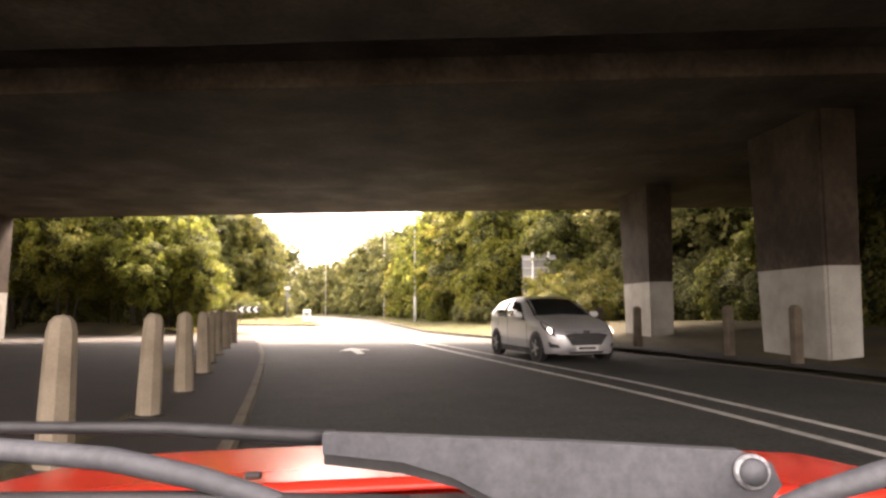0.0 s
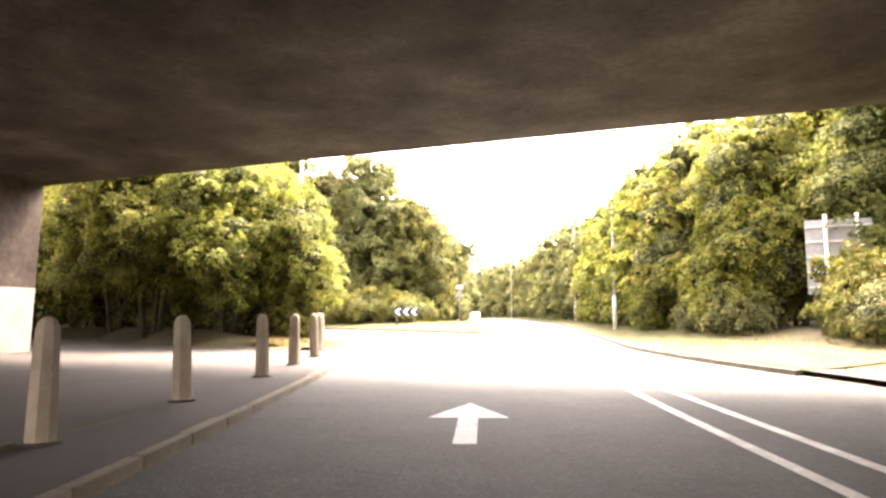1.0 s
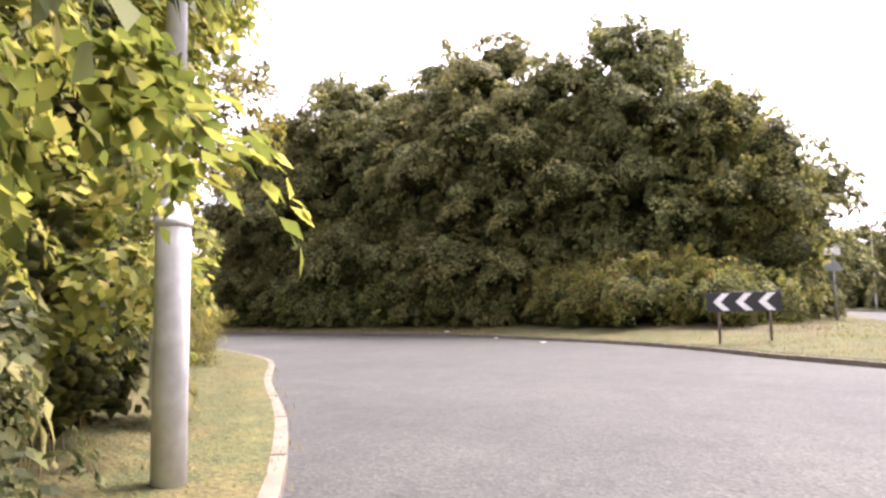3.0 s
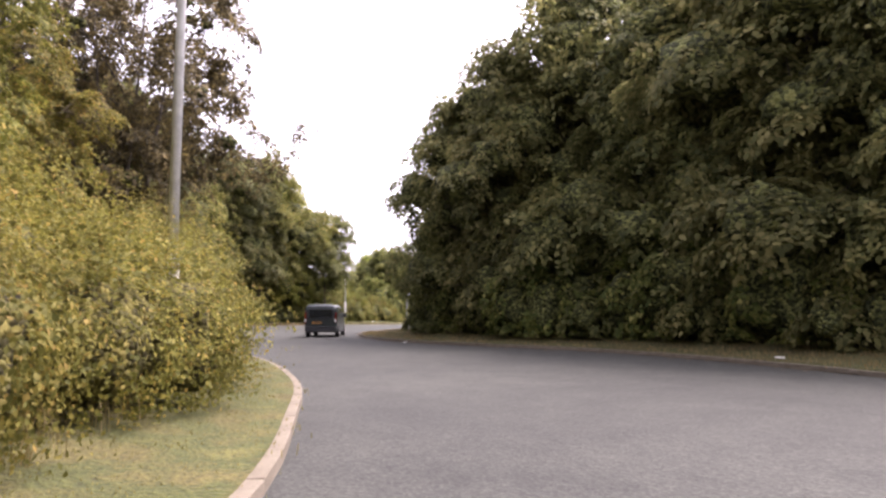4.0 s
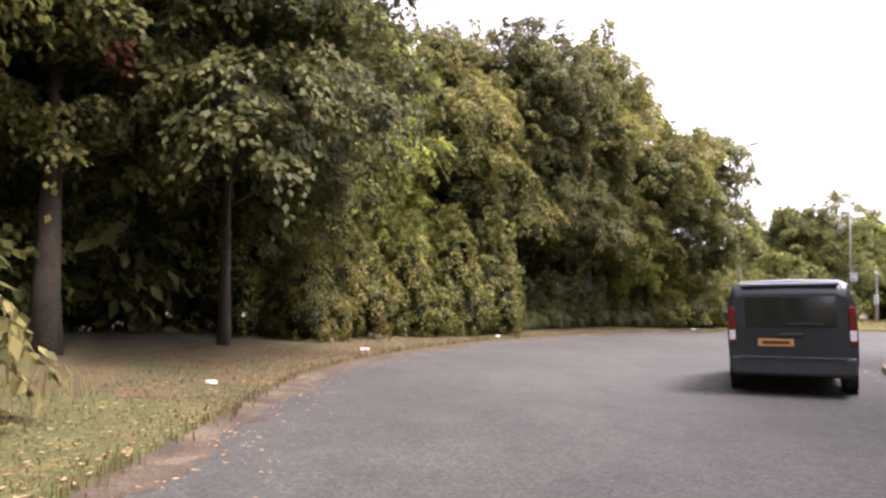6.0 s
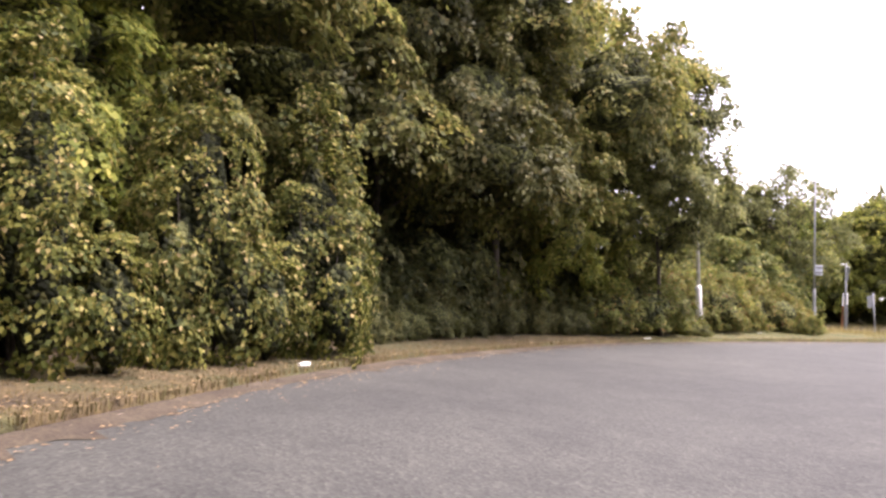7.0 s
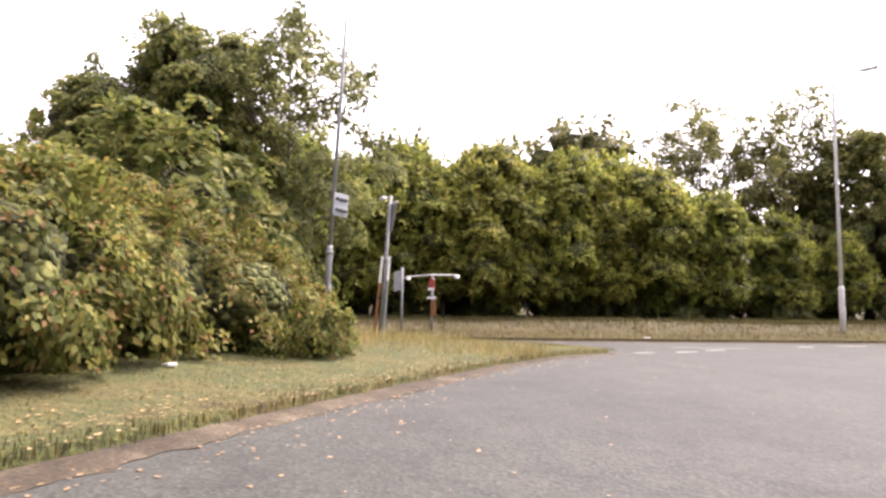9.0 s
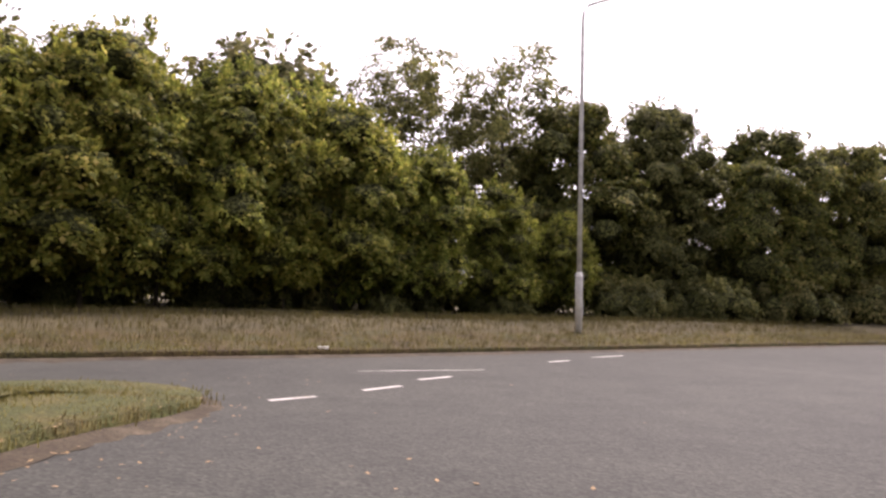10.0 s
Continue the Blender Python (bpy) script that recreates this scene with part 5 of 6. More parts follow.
side_lamp = lamp_column(-73.25, 76.3, 0, 9.0, "grey street lamp column with a small sign on it, leaning slightly", head=False, slim=0.65, lean=1.8, steel=post_grey)
part("sign_plate", boxed((0.05, 0.46, 0.5), (0.1, 0.12, 2.75), 0.01), sign_grey, side_lamp, "grey back of a small traffic sign")
for z in (2.63, 2.87):
    part("bracket", boxed((0.06, 0.34, 0.05), (0.14, 0.12, z), 0.006), sign_black, side_lamp)


def post_at(name, x, y, height, r, label, category, group="", turn=0.0, tilt=0.0, lean=0.0):
    c = thing(name, pose(x, y, land_at(x, y) - 0.02, -lean, tilt, turn), label, category, group)
    part("pole", lathe([(r, -0.3), (r, height), (r * 0.5, height + 0.01)], 12), post_grey, c)
    return c


sig = post_at("sign_post", -72.62, 77.42, 3.15, 0.04, "leaning grey sign post with a triangular sign seen from behind", "sign post", tilt=0.5, turn=-35, lean=3.5)
part("sign_plate", plate([(-0.32, 2.95), (0.32, 2.95), (0.06, 2.35), (-0.06, 2.35)], 0.02, (0, 0.07, 0)), sign_grey, sig, "grey back of a give-way triangle")
part("cross_bar", boxed((0.66, 0.05, 0.05), (0, 0.05, 2.98), 0.008), galvanised, sig)
part("lamp_hood", boxed((0.32, 0.12, 0.07), (-0.3, -0.1, 3.12), 0.02), sign_white, sig, "small white lamp hood over the sign")
part("side_bar", boxed((0.4, 0.02, 0.02), (0.2, 0, 1.72), 0.004), sign_white, sig)
mk = thing("marker_post", pose(-72.73, 77.36, land_at(-72.73, 77.36), -4.5, 2, -35), "orange and white plastic marker post leaning on a sign post", "marker post")
part("lower_part", boxed((0.07, 0.06, 1.15), (0, 0, 0.55), 0.02), orange_plastic, mk, "faded orange lower part")
part("upper_part", boxed((0.065, 0.055, 0.6), (0, 0, 1.43), 0.018), sign_white, mk, "white upper part")
part("band", boxed((0.08, 0.07, 0.05), (0, 0, 0.8), 0.01), sign_black, mk)
mk2 = thing("marker_post", pose(-72.52, 77.42, land_at(-72.52, 77.42), -3.5, 0.5, -35), "narrow grey and white marker post strapped to a sign post", "marker post")
part("lower_part", boxed((0.045, 0.05, 1.25), (0, 0, 0.6), 0.012), post_grey, mk2)
part("upper_part", boxed((0.05, 0.05, 0.55), (0, 0, 1.48), 0.012), sign_white, mk2, "white upper part")

p2 = post_at("sign_post", -77.4, 84.65, 2.35, 0.045, "thin grey post with a narrow sign seen edge-on", "sign post", turn=20)
part("sign_plate", plate([(-0.3, 2.2), (-0.04, 2.25), (-0.04, 1.55), (-0.3, 1.5)], 0.02, (0, 0, 0), Matrix.Rotation(radians(28), 4, "Z")), post_grey, p2)
arm = post_at("sign_post", -77.0, 86.0, 2.05, 0.05, "post with a cross arm and red and white plates", "sign post", turn=-8)
part("cross_arm", tubed([(-1.25, 0, 2.02), (0, 0, 2.06), (1.2, 0, 2.02)], [0.022, 0.022, 0.022], 8), sign_white, arm, "thin white cross arm")
for x in (-1.25, 1.2):
    part("end_lamp", boxed((0.16, 0.14, 0.14), (x, 0, 1.96), 0.03), sign_white, arm, "small white lamp on the arm's end")
part("red_plate", plate([(-0.17, 1.5), (0.17, 1.5), (0.13, 1.85), (0, 1.98), (-0.13, 1.85)], 0.03, (0.03, -0.07, 0)), sign_red, arm)
part("white_bar", boxed((0.3, 0.02, 0.1), (0.03, -0.1, 1.52), 0.004), sign_white, arm)
part("lower_bar", boxed((0.42, 0.03, 0.08), (0.03, -0.08, 1.2), 0.006), sign_white, arm)
part("lower_plate", boxed((0.24, 0.03, 0.6), (0.12, -0.06, 0.8), 0.01), orange_plastic, arm)

# chevron board on the island
ch = thing("chevron_board", pose(-9.3, 49.5, land_at(-9.3, 49.5), 0, 0, 14), "black chevron board with three white arrowheads on two wooden posts", "chevron sign")
part("board", boxed((1.75, 0.03, 0.5), (0, 0, 1.05), 0.01), sign_black, ch)
for k in range(3):
    x = -0.52 + 0.53 * k
    part("arrowhead", plate([(x - 0.2, 1.05), (x + 0.02, 1.27), (x + 0.2, 1.27), (x - 0.02, 1.05), (x + 0.2, 0.83), (x + 0.02, 0.83)], 0.012, (0, -0.024, 0)), sign_white, ch, "white arrowhead")
for x in (-0.6, 0.6):
    part("leg", tubed([(x, 0.05, -0.3), (x, 0.05, 1.25)], [0.035, 0.035], 8), timber, ch)
sg = post_at("sign_post", -7.9, 64.5, 3.2, 0.06, "slim post with a small white sign at its top", "sign post")
part("sign_plate", boxed((0.62, 0.04, 0.3), (0, -0.09, 3.05), 0.02), sign_white, sg)
part("triangle", plate([(-0.42, 2.2), (0.42, 2.2), (0, 2.85)], 0.03, (0, -0.08, 0)), sign_grey, sg)
kb = thing("keep_left_bollard", pose(-4.85, 50.4, land_at(-4.85, 50.4), 0, 0, 5), "white illuminated traffic bollard with a round sign", "traffic bollard")
part("shell", boxed((0.62, 0.28, 1.05), (0, 0, 0.5), 0.07), sign_white, kb)
disc = lathe([(0.22, 0.0), (0.22, 0.02), (0.2, 0.03)], 24)
disc.transform(Matrix.Translation((0, -0.15, 0.72)) @ Matrix.Rotation(radians(90), 4, "X"))
part("disc", disc, sign_grey, kb, "round grey-blue keep-left disc")
part("plinth", boxed((0.8, 0.5, 0.12), (0, 0, 0.02), 0.03), bollard_concrete, kb)

# back of the direction sign on the right of the main road
ds = thing("direction_sign", pose(8.45, 28.9, land_at(8.45, 28.9), 0, 0, -14), "large direction sign seen from behind, grey panel on steel posts", "road sign")
part("panel", boxed((1.75, 0.03, 2.2), (0, 0, 2.15), 0.015), sign_aluminium, ds, "grey aluminium back")
for z in (1.25, 1.7, 2.15, 2.6, 3.05):
    part("rail", boxed((1.7, 0.06, 0.05), (0, -0.05, z), 0.006), galvanised, ds)
for x in (-0.35, 0.45):
    part("leg", tubed([(x, -0.12, -0.4), (x, -0.12, 3.4)], [0.055, 0.055], 10), galvanised, ds)

kerb_run(LEFT_KERB, 1, 0.0, along(LEFT_KERB, -75, 80.6), "worn concrete kerb stones along the outer edge of the road", along(LEFT_KERB, -31.5, 46.1))
kerb_run(ISLAND_KERB, -1, along(ISLAND_KERB, -4.6, 56), along(ISLAND_KERB, -56, 68), "worn concrete kerb stones round the wooded island")
kerb_run(RIGHT_KERB, -1, 0.0, along(RIGHT_KERB, 4.5, 21), "low worn kerb stones under the bridge", -7.0)
kerb_run(RIGHT_KERB, -1, along(RIGHT_KERB, 4.5, 21) + 0.5, 25 + 85, "concrete kerb stones along the main road")
kerb_run(FAR_KERB, 1, along(FAR_KERB, -88, 76), along(FAR_KERB, -48, 104.8), "low concrete kerb stones below the far verge", -7.0)


# ---------- vehicles ----------
silver_paint = plain("silver_car_paint", (0.6, 0.61, 0.62), 0.28, 0.55, 0.6, 0.04, 2.0)
van_paint = plain("dark_grey_green_van_paint", (0.024, 0.032, 0.032), 0.3, 0.2, 0.5, 0.15, 2.0)
# roof skin and spoiler are much paler than the body
van_roof = plain("pale_van_roof", (0.34, 0.36, 0.37), 0.45, 0.1)
red_paint = plain("red_car_paint", (0.55, 0.035, 0.02), 0.22, 0.0, 0.6, 0.06, 3.0)
tyre_rubber = plain("tyre_rubber", (0.018, 0.018, 0.018), 0.85)
black_plastic = plain("black_plastic", (0.025, 0.026, 0.028), 0.55, vary=0.3, scale=25.0)
wiper_plastic = rough_surface("dusty_wiper_plastic", [(0.3, (0.05, 0.053, 0.06)), (0.7, (0.095, 0.099, 0.11))], [(0.3, (0.35, 0.35, 0.35)), (0.7, (0.7, 0.7, 0.7))], 0.5, 9.0, 120.0, 0.15, 0.001)
worn_ring = rough_surface("worn_ring", [(0.3, (0.1, 0.1, 0.11)), (0.5, (0.3, 0.31, 0.32)), (0.7, (0.6, 0.62, 0.64))], [(0.3, (0.2, 0.2, 0.2)), (0.7, (0.7, 0.7, 0.7))], 0.4, 90.0, 300.0, 0.2, 0.001)
alloy = plain("alloy_wheel", (0.4, 0.4, 0.4), 0.35, 0.8)
car_glass = plain("dark_car_glass", (0.012, 0.014, 0.015), 0.06, 0.0, 0.8, 0.05)
lamp_glass = plain("lamp_glass", (0.75, 0.76, 0.78), 0.1, 0.2, 0.8, 0.03)
red_glass = plain("red_lamp_glass", (0.14, 0.012, 0.01), 0.15, 0.0, 0.7)
chrome = plain("chrome", (0.7, 0.7, 0.7), 0.12, 1.0)
plate_white = plain("number_plate_white", (0.72, 0.72, 0.7), 0.4, vary=0.03)
plate_yellow = plain("number_plate_yellow", (0.5, 0.25, 0.06), 0.4, vary=0.03)
beam_m, bn, bl, bb = material("lit_headlight", 0.2)
bb.inputs["Base Color"].default_value = (0.9, 0.9, 0.85, 1)
bb.inputs["Emission Color"].default_value = (1.0, 0.93, 0.8, 1)
bb.inputs["Emission Strength"].default_value = 1.1


def section_point(stations, x, s):
    """A point of a car's half shell: x along the car, s from the sill (0) over the widest line and the shoulder to the middle of the top (1)."""
    xs = [q[0] for q in stations]
    hw, zb, zw, zt, ht = [float(np.interp(-x, [-v for v in xs], [q[k] for q in stations])) for k in range(1, 6)]
    ring = [(0.0, hw * 0.93, zb), (0.2, hw * 0.985, zb + 0.35 * (zw - zb)), (0.38, hw, zw), (0.55, hw * 0.985, zw + 0.6 * (zt - zw)), (0.68, (hw * 0.4 + ht * 0.6), zt - 0.05 * (zt - zw) - 0.01), (0.78, ht * 0.93, zt + 0.005), (1.0, 0.0, zt + 0.03)]
    t = [r[0] for r in ring]
    return Vector((x, float(np.interp(s, t, [r[1] for r in ring])), float(np.interp(s, t, [r[2] for r in ring]))))


def shell(stations, steps=44):
    """A closed car shell from its stations (x, half width, bottom, waist height, top height, half top width), front first."""
    bm = bmesh.new()
    x0, x1 = stations[0][0], stations[-1][0]
    ss = [0, 0.1, 0.2, 0.29, 0.38, 0.47, 0.55, 0.62, 0.68, 0.73, 0.78, 0.88, 1.0]
    rows = []
    for i in range(steps + 1):
        x = x0 + (x1 - x0) * i / steps
        half = [section_point(stations, x, s) for s in ss]
        rows.append([bm.verts.new(p) for p in half] + [bm.verts.new((p.x, -p.y, p.z)) for p in half[-2::-1]])
    for a, b in zip(rows, rows[1:]):
        for k in range(len(a) - 1):
            bm.faces.new((a[k], a[k + 1], b[k + 1], b[k])).smooth = True
        bm.faces.new((a[-1], a[0], b[0], b[-1]))
    bm.faces.new(rows[0])
    bm.faces.new(rows[-1][::-1])
    bmesh.ops.recalc_face_normals(bm, faces=bm.faces)
    return bm


def pane(stations, corners, out, n=6):
    """A pane lying on a shell: four (x, s) corners, s over 1 on the far side; lifted by out."""
    def at(x, s):
        p = section_point(stations, x, s if s <= 1 else 2 - s)
        return Vector((p.x, p.y if s <= 1 else -p.y, p.z))
    bm = bmesh.new()
    (xa, sa), (xb, sb), (xc, sc), (xd, sd) = corners
    g = []
    for i in range(n + 1):
        u = i / n
        row = []
        for j in range(n + 1):
            w = j / n
            x = (xa * (1 - u) + xb * u) * (1 - w) + (xd * (1 - u) + xc * u) * w
            s = (sa * (1 - u) + sb * u) * (1 - w) + (sd * (1 - u) + sc * u) * w
            p = at(x, s)
            e = 0.01
            nr = (at(x + e, s) - at(x - e, s)).cross(at(x, min(s + e, 1.99)) - at(x, s - e))
            nr.normalize()
            if nr.dot(p - Vector((p.x, 0, 0.7))) < 0:
                nr = -nr
            row.append(bm.verts.new(p + nr * out))
        g.append(row)
    for a, b in zip(g, g[1:]):
        for k in range(n):
            bm.faces.new((a[k], a[k + 1], b[k + 1], b[k])).smooth = True
    bmesh.ops.recalc_face_normals(bm, faces=bm.faces)
    bmesh.ops.solidify(bm, geom=bm.faces[:], thickness=0.006)
    return bm


def wheel(car, x, y, r, width):
    w = part("wheel", lathe([(r * 0.62, -width / 2), (r * 0.93, -width / 2), (r, -width * 0.32), (r, width * 0.32), (r * 0.93, width / 2), (r * 0.62, width / 2)], 24), tyre_rubber, car)
    w.matrix_basis = Matrix.Translation((x, y, r)) @ Matrix.Rotation(radians(90 if y < 0 else -90), 4, "X")
    part("rim", lathe([(r * 0.64, width * 0.3), (r * 0.63, width * 0.46), (r * 0.5, width * 0.44), (r * 0.12, width * 0.52), (0.01, width * 0.52)], 20), alloy, w)
    for k in range(5):
        a = k * 2 * math.pi / 5
        part("spoke", boxed((r * 0.5, r * 0.13, 0.02), (r * 0.34 * math.cos(a), r * 0.34 * math.sin(a), width * 0.5), 0.006, Matrix.Rotation(a, 4, "Z")), alloy, w)
    return w


def arch(car, x, y, r):
    bm = lathe([(r * 1.16, -0.004), (r * 1.16, 0.004), (r * 1.02, 0.007)], 28)
    bm.transform(Matrix.Translation((x, y, r * 1.02)) @ Matrix.Rotation(radians(-90 if y > 0 else 90), 4, "X"))
    part("wheel_arch", bm, black_plastic, car)


HATCH = [(1.98, 0.42, 0.34, 0.5, 0.6, 0.36), (1.93, 0.6, 0.24, 0.5, 0.67, 0.5), (1.8, 0.74, 0.2, 0.52, 0.76, 0.6), (1.55, 0.82, 0.19, 0.56, 0.86, 0.66), (1.2, 0.85, 0.19, 0.6, 0.94, 0.7), (0.85, 0.86, 0.19, 0.62, 1.0, 0.71), (0.45, 0.86, 0.19, 0.63, 1.24, 0.64), (0.12, 0.86, 0.19, 0.64, 1.39, 0.59),
         (-0.3, 0.86, 0.19, 0.65, 1.45, 0.57), (-0.9, 0.86, 0.2, 0.67, 1.44, 0.56), (-1.4, 0.855, 0.22, 0.69, 1.38, 0.54), (-1.7, 0.83, 0.26, 0.7, 1.27, 0.53), (-1.88, 0.78, 0.3, 0.66, 1.1, 0.58), (-1.97, 0.7, 0.36, 0.6, 0.9, 0.58)]


def hatchback(m):
    c = thing("car", m, "silver hatchback with lit headlights in the oncoming lane", "car")
    part("body", shell(HATCH, 60), silver_paint, c)
    part("windscreen", pane(HATCH, [(0.86, 0.735), (0.86, 1.265), (0.14, 1.26), (0.14, 0.74)], 0.006, 8), car_glass, c)
    for side in (0, 1):
        f = (lambda s: s) if side == 0 else (lambda s: 2 - s)
        part("side_window", pane(HATCH, [(0.68, f(0.53)), (-0.42, f(0.5)), (-0.42, f(0.66)), (0.14, f(0.66))], 0.006), car_glass, c)
        part("side_window", pane(HATCH, [(-0.5, f(0.49)), (-1.25, f(0.5)), (-1.3, f(0.65)), (-0.5, f(0.655))], 0.006), car_glass, c)
        y = 1 if side == 0 else -1
        lamp = part("headlight", pane(HATCH, [(1.87, f(0.45)), (1.36, f(0.6)), (1.26, f(0.675)), (1.8, f(0.64))], 0.008), black_plastic, c)
        part("beam", pane(HATCH, [(1.8, f(0.5)), (1.68, f(0.56)), (1.66, f(0.62)), (1.77, f(0.59))], 0.016), beam_m, lamp, "lit white lamp")
        part("fog_recess", pane(HATCH, [(1.93, f(0.2)), (1.72, f(0.22)), (1.7, f(0.32)), (1.9, f(0.27))], 0.008), black_plastic, c)
        part("tail_light", pane(HATCH, [(-1.78, f(0.42)), (-1.94, f(0.42)), (-1.92, f(0.56)), (-1.72, f(0.58))], 0.008), red_glass, c)
        part("mirror", boxed((0.13, 0.2, 0.13), (0.52, y * 0.98, 1.02), 0.04), silver_paint, c)
        for x in (0.74, -0.46, -1.12):
            part("door_seam", pane(HATCH, [(x, f(0.08)), (x - 0.014, f(0.08)), (x - 0.014, f(0.5)), (x, f(0.5))], 0.003), black_plastic, c)
        part("bonnet_seam", pane(HATCH, [(1.82, f(0.64)), (1.82, f(0.655)), (0.92, f(0.72)), (0.92, f(0.705))], 0.003), black_plastic, c)
        part("lower_moulding", pane(HATCH, [(0.95, f(0.02)), (-1.0, f(0.02)), (-1.0, f(0.12)), (0.95, f(0.12))], 0.008), black_plastic, c)
        part("lamp_lens", pane(HATCH, [(1.68, f(0.56)), (1.42, f(0.615)), (1.37, f(0.66)), (1.66, f(0.635))], 0.016), lamp_glass, lamp)
        part("door_handle", boxed((0.16, 0.03, 0.03), (-0.3, y * 0.865, 0.86), 0.01), silver_paint, c)
        part("sill", boxed((2.2, 0.05, 0.1), (0.0, y * 0.8, 0.2), 0.02), black_plastic, c)
        for x in (1.22, -1.27):
            arch(c, x, y * 0.855, 0.31)
            wheel(c, x, y * 0.775, 0.31, 0.19)
    part("rear_window", pane(HATCH, [(-1.72, 0.72), (-1.72, 1.28), (-1.86, 1.3), (-1.86, 0.7)], 0.006), car_glass, c)
    part("grille", plate([(-0.5, 0.6), (-0.34, 0.38), (0.34, 0.38), (0.5, 0.6), (0.3, 0.64), (-0.3, 0.64)], 0.04, (1.975, 0, 0), Matrix.Rotation(radians(90), 4, "Z")), black_plastic, c, "black trapezium-shaped grille")
    for z, w in ((0.43, 0.72), (0.49, 0.8), (0.55, 0.88)):
        part("grille_bar", boxed((0.012, w, 0.012), (2.0, 0, z), 0.003), chrome, c)
    part("badge", boxed((0.012, 0.16, 0.05), (1.985, 0, 0.668), 0.004), chrome, c, "small oval chrome badge")
    part("lower_grille", plate([(-0.42, 0.25), (-0.36, 0.2), (0.36, 0.2), (0.42, 0.25)], 0.04, (1.955, 0, 0.0), Matrix.Rotation(radians(90), 4, "Z")), black_plastic, c)
    pl = part("number_plate", boxed((0.012, 0.52, 0.11), (2.0, 0, 0.318), 0.003), plate_white, c)
    part("plate_bar", boxed((0.004, 0.4, 0.05), (2.008, 0, 0.318)), sign_black, pl)
    part("splitter", boxed((0.14, 1.2, 0.025), (1.82, 0, 0.19), 0.01), alloy, c)
    part("bonnet_gap", boxed((0.01, 1.0, 0.012), (1.94, 0, 0.665), 0.003), black_plastic, c)
    return c


hatchback(pose(3.78, 12.35, 0.0, 0, 0, -82))

VAN = [(4.72, 0.6, 0.35, 0.6, 0.8, 0.5), (4.6, 0.82, 0.28, 0.65, 0.95, 0.7), (4.2, 0.93, 0.26, 0.75, 1.08, 0.78), (3.7, 0.95, 0.26, 0.85, 1.2, 0.8), (3.1, 0.95, 0.26, 0.9, 1.7, 0.76), (2.8, 0.95, 0.26, 0.9, 1.83, 0.76), (2.0, 0.95, 0.26, 0.9, 1.86, 0.77), (0.3, 0.95, 0.28, 0.9, 1.86, 0.78), (0.1, 0.94, 0.3, 0.9, 1.82, 0.78), (0.02, 0.93, 0.32, 0.88, 1.7, 0.8), (0.0, 0.9, 0.36, 0.86, 1.6, 0.78)]


def people_carrier(m):
    c = thing("van", m, "dark grey passenger van seen from behind, stopped by the kerb", "van")
    part("body", shell(VAN, 48), van_paint, c)
    part("roof_skin", pane(VAN, [(2.7, 0.75), (2.7, 1.25), (0.08, 1.25), (0.08, 0.75)], 0.008, 6), van_roof, c, "pale roof")
    part("rear_window", boxed((0.02, 1.32, 0.5), (-0.012, 0, 1.36), 0.008, Matrix.Rotation(radians(4), 4, "Y")), car_glass, c)
    part("window_frame", plate([(-0.72, 1.08), (0.72, 1.08), (0.68, 1.64), (-0.68, 1.64)], 0.012, (0.0, 0, 0), Matrix.Rotation(radians(90), 4, "Z")), black_plastic, c)
    part("roof_spoiler", boxed((0.1, 1.42, 0.04), (0.05, 0, 1.8), 0.014), van_roof, c)
    part("tailgate_handle", boxed((0.03, 0.34, 0.05), (-0.02, 0, 0.98), 0.01), black_plastic, c)
    part("tailgate_line", boxed((0.012, 1.5, 0.014), (-0.012, 0, 1.06), 0.002), black_plastic, c)
    b = part("rear_bumper", boxed((0.2, 1.78, 0.3), (0.0, 0, 0.48), 0.05), black_plastic, c)
    part("bumper_strip", boxed((0.02, 1.5, 0.03), (-0.106, 0, 0.6), 0.004), van_paint, b)
    pl = part("number_plate", boxed((0.014, 0.52, 0.12), (-0.014, 0.22, 0.85), 0.003), plate_yellow, c, "yellow rear plate")
    part("plate_bar", boxed((0.004, 0.4, 0.05), (-0.023, 0.22, 0.85)), sign_black, pl)
    for y in (-1, 1):
        lamp = part("tail_light", boxed((0.1, 0.1, 0.62), (0.02, y * 0.86, 1.12), 0.025), red_glass, c, "tall red tail light")
        part("reverse_lens", boxed((0.02, 0.09, 0.16), (-0.035, y * 0.86, 0.97), 0.006), lamp_glass, lamp)
        f = (lambda s: s) if y > 0 else (lambda s: 2 - s)
        for xa, xb in ((0.35, 1.55), (1.65, 2.7)):
            part("side_window", pane(VAN, [(xb, f(0.53)), (xa, f(0.53)), (xa, f(0.655)), (xb, f(0.655))], 0.006, 4), car_glass, c)
        part("mirror", boxed((0.14, 0.22, 0.24), (3.1, y * 1.06, 1.25), 0.05), black_plastic, c)
        part("sill", boxed((3.2, 0.04, 0.12), (2.3, y * 0.93, 0.32), 0.02), black_plastic, c)
        for x in (0.95, 3.95):
            arch(c, x, y * 0.945, 0.33)
            wheel(c, x, y * 0.85, 0.33, 0.22)
    part("windscreen", pane(VAN, [(3.68, 0.78), (3.68, 1.22), (3.12, 1.2), (3.12, 0.8)], 0.006, 6), car_glass, c)
    part("wiper", boxed((0.02, 0.5, 0.02), (-0.035, -0.2, 1.15), 0.004), black_plastic, c)
    return c


people_carrier(pose(-45.5, 54.25, float(road_height([(-45.5, 54.25)])[0]), 0, 0, 148) @ Matrix.Scale(0.9, 4))


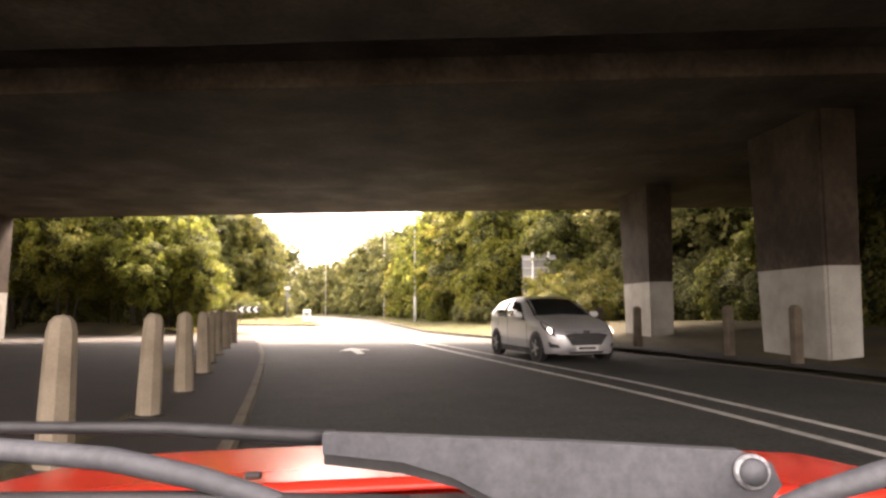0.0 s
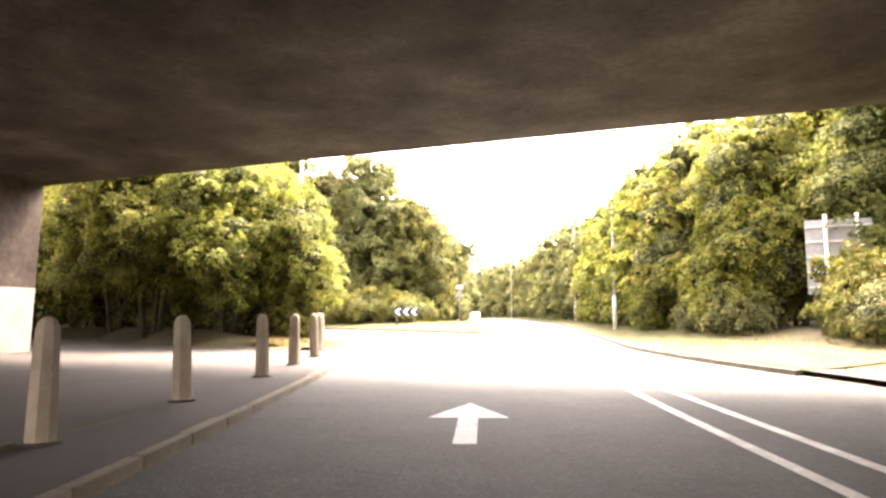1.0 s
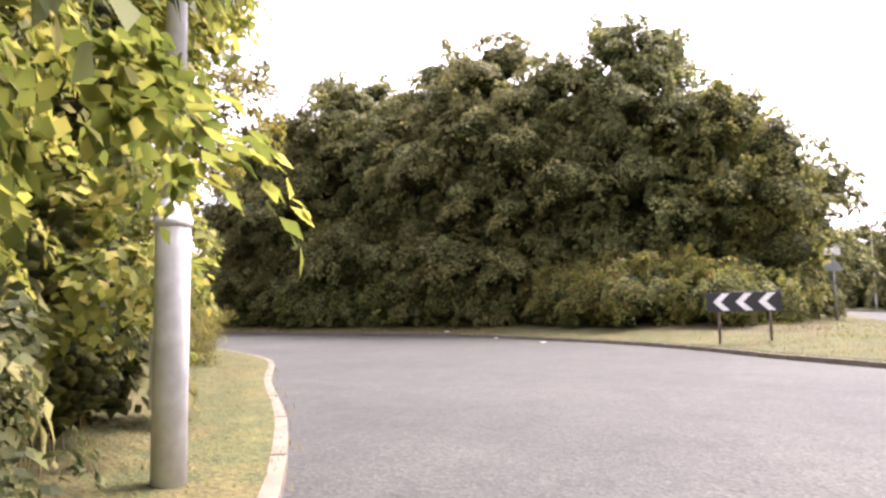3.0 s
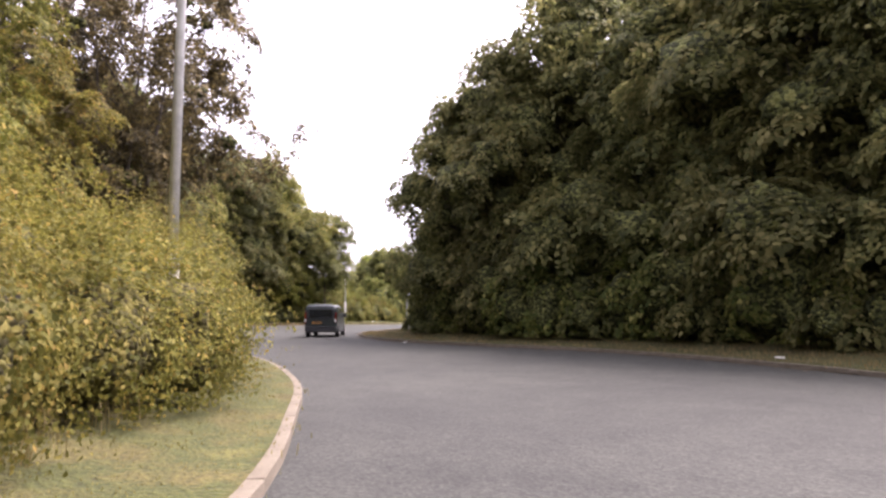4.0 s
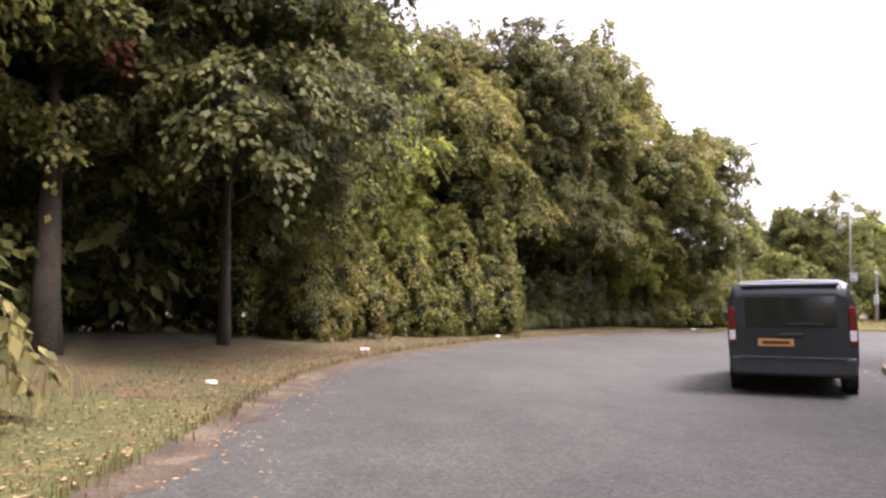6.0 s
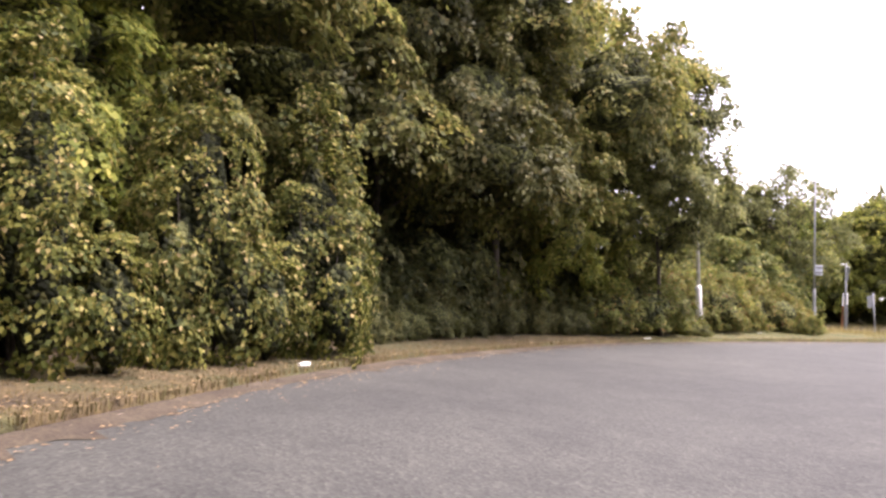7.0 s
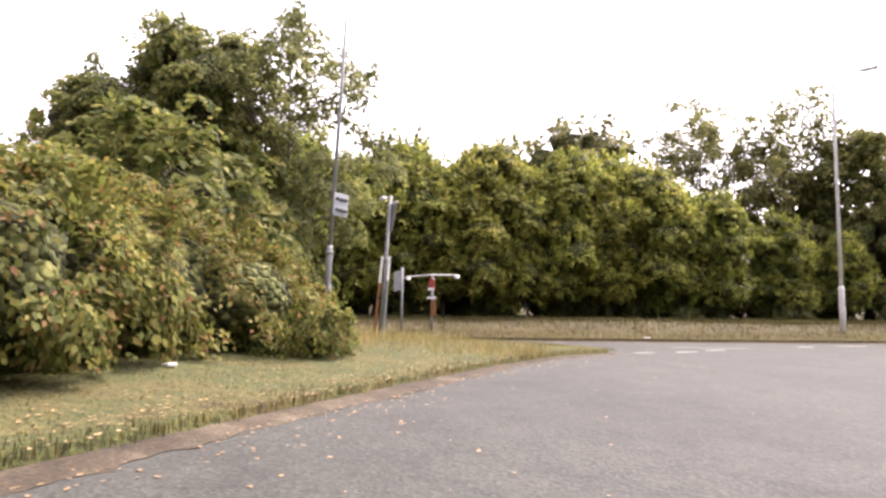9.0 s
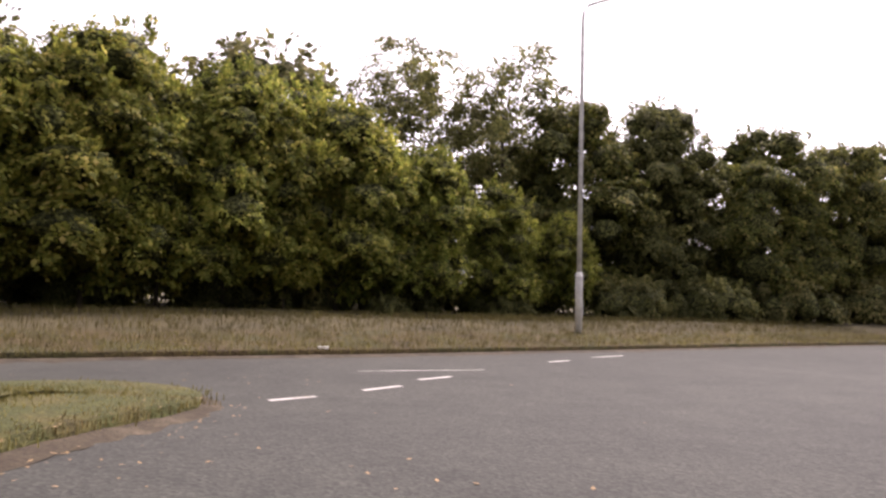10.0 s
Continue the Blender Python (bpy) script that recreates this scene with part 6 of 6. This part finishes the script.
# ---------- front of the red car ----------
NOSE = [(1.8, 0.5, 0.3, 0.48, 0.6, 0.42), (1.74, 0.66, 0.22, 0.5, 0.7, 0.54), (1.6, 0.76, 0.2, 0.52, 0.8, 0.6), (1.4, 0.81, 0.19, 0.56, 0.88, 0.63), (1.2, 0.82, 0.19, 0.58, 0.92, 0.65), (0.95, 0.83, 0.19, 0.6, 0.945, 0.67), (0.74, 0.83, 0.19, 0.62, 0.96, 0.68), (0.5, 0.83, 0.19, 0.64, 0.965, 0.68)]


def car_front(m):
    c = thing("car", m, "front end of a red car with black wiper arms", "car")
    part("body", shell(NOSE, 40), red_paint, c)
    part("bonnet", pane(NOSE, [(1.62, 0.74), (1.62, 1.26), (0.76, 1.27), (0.76, 0.73)], 0.012, 14), red_paint, c, "glossy red bonnet")
    part("scuttle", pane(NOSE, [(0.73, 0.7), (0.73, 1.3), (0.5, 1.3), (0.5, 0.7)], 0.008, 8), black_plastic, c, "black plastic scuttle panel")
    for y in (0.24, -0.2):
        part("washer_jet", boxed((0.012, 0.02, 0.008), (0.8, y, 1.0), 0.003), black_plastic, c)
    # the arm on this side lies across, its blade behind it
    arm_shape = [(0.107, 1.096), (-0.1, 1.088), (-0.24, 1.08), (-0.266, 1.07), (-0.274, 1.052), (-0.262, 1.038), (-0.2, 1.026), (-0.1, 1.024), (-0.04, 1.04), (0.0, 1.06), (0.04, 1.072), (0.107, 1.079)]
    w = part("wiper_arm", plate(arm_shape, 0.012, (0.56, 0, 0), Matrix.Rotation(radians(90), 4, "Z")), wiper_plastic, c, "dusty dark wiper arm")
    rubber = [(0.107, 1.08), (0.04, 1.073), (0.0, 1.061), (-0.04, 1.041), (-0.1, 1.025), (-0.1, 1.012), (-0.046, 1.029), (-0.006, 1.049), (0.04, 1.061), (0.107, 1.069)]
    part("blade_rubber", plate(rubber, 0.01, (0.566, 0, 0), Matrix.Rotation(radians(90), 4, "Z")), black_plastic, w, "black rubber edge under the arm")
    part("blade", tubed([(0.57, 0.1, 1.089), (0.575, 0.25, 1.097), (0.57, 0.44, 1.1)], [0.0075, 0.006, 0.005], 8), black_plastic, w)
    for name, shape, dx, mat, lab in (("pivot_ring", [(0.0145, 0.0), (0.0145, 0.004), (0.012, 0.006), (0.0105, 0.003)], 0.0, worn_ring, "worn bright metal ring"), ("pivot_cap", [(0.0115, 0.0), (0.011, 0.006), (0.0065, 0.01), (0.002, 0.0115)], -0.002, wiper_plastic, "dark domed pivot cap")):
        hub = lathe(shape, 18)
        hub.transform(Matrix.Translation((0.553 + dx, -0.248, 1.064)) @ Matrix.Rotation(radians(-90), 4, "Y"))
        part(name, hub, mat, w, lab)
    w = part("wiper_arm", tubed([(0.5, 0.1, 1.045), (0.5, 0.134, 1.057), (0.5, 0.19, 1.074), (0.5, 0.257, 1.088), (0.5, 0.345, 1.096), (0.5, 0.45, 1.096)], [0.008, 0.0085, 0.009, 0.009, 0.0085, 0.008], 10), wiper_plastic, c, "dusty dark curved wiper arm")
    part("blade", tubed([(0.5, 0.03, 1.053), (0.5, 0.2, 1.056), (0.5, 0.42, 1.056)], [0.008, 0.009, 0.008], 8), black_plastic, w)
    part("wiper_link", tubed([(0.5, -0.235, 1.048), (0.5, -0.27, 1.06), (0.5, -0.32, 1.074), (0.5, -0.4, 1.09), (0.5, -0.5, 1.1)], [0.006, 0.0085, 0.01, 0.011, 0.01], 8), wiper_plastic, c)
    for y in (1, -1):
        f = (lambda s: s) if y > 0 else (lambda s: 2 - s)
        part("headlight", pane(NOSE, [(1.7, f(0.46)), (1.36, f(0.58)), (1.34, f(0.67)), (1.66, f(0.62))], 0.008), lamp_glass, c)
        arch(c, 1.08, y * 0.825, 0.29)
        wheel(c, 1.08, y * 0.745, 0.29, 0.18)
    part("grille", plate([(-0.36, 0.4), (0.36, 0.4), (0.3, 0.52), (-0.3, 0.52)], 0.04, (1.8, 0, 0), Matrix.Rotation(radians(90), 4, "Z")), black_plastic, c)
    return c


car_front(pose(-0.85, -2.97, 0.0, 0, 0, 90 - 8.5))
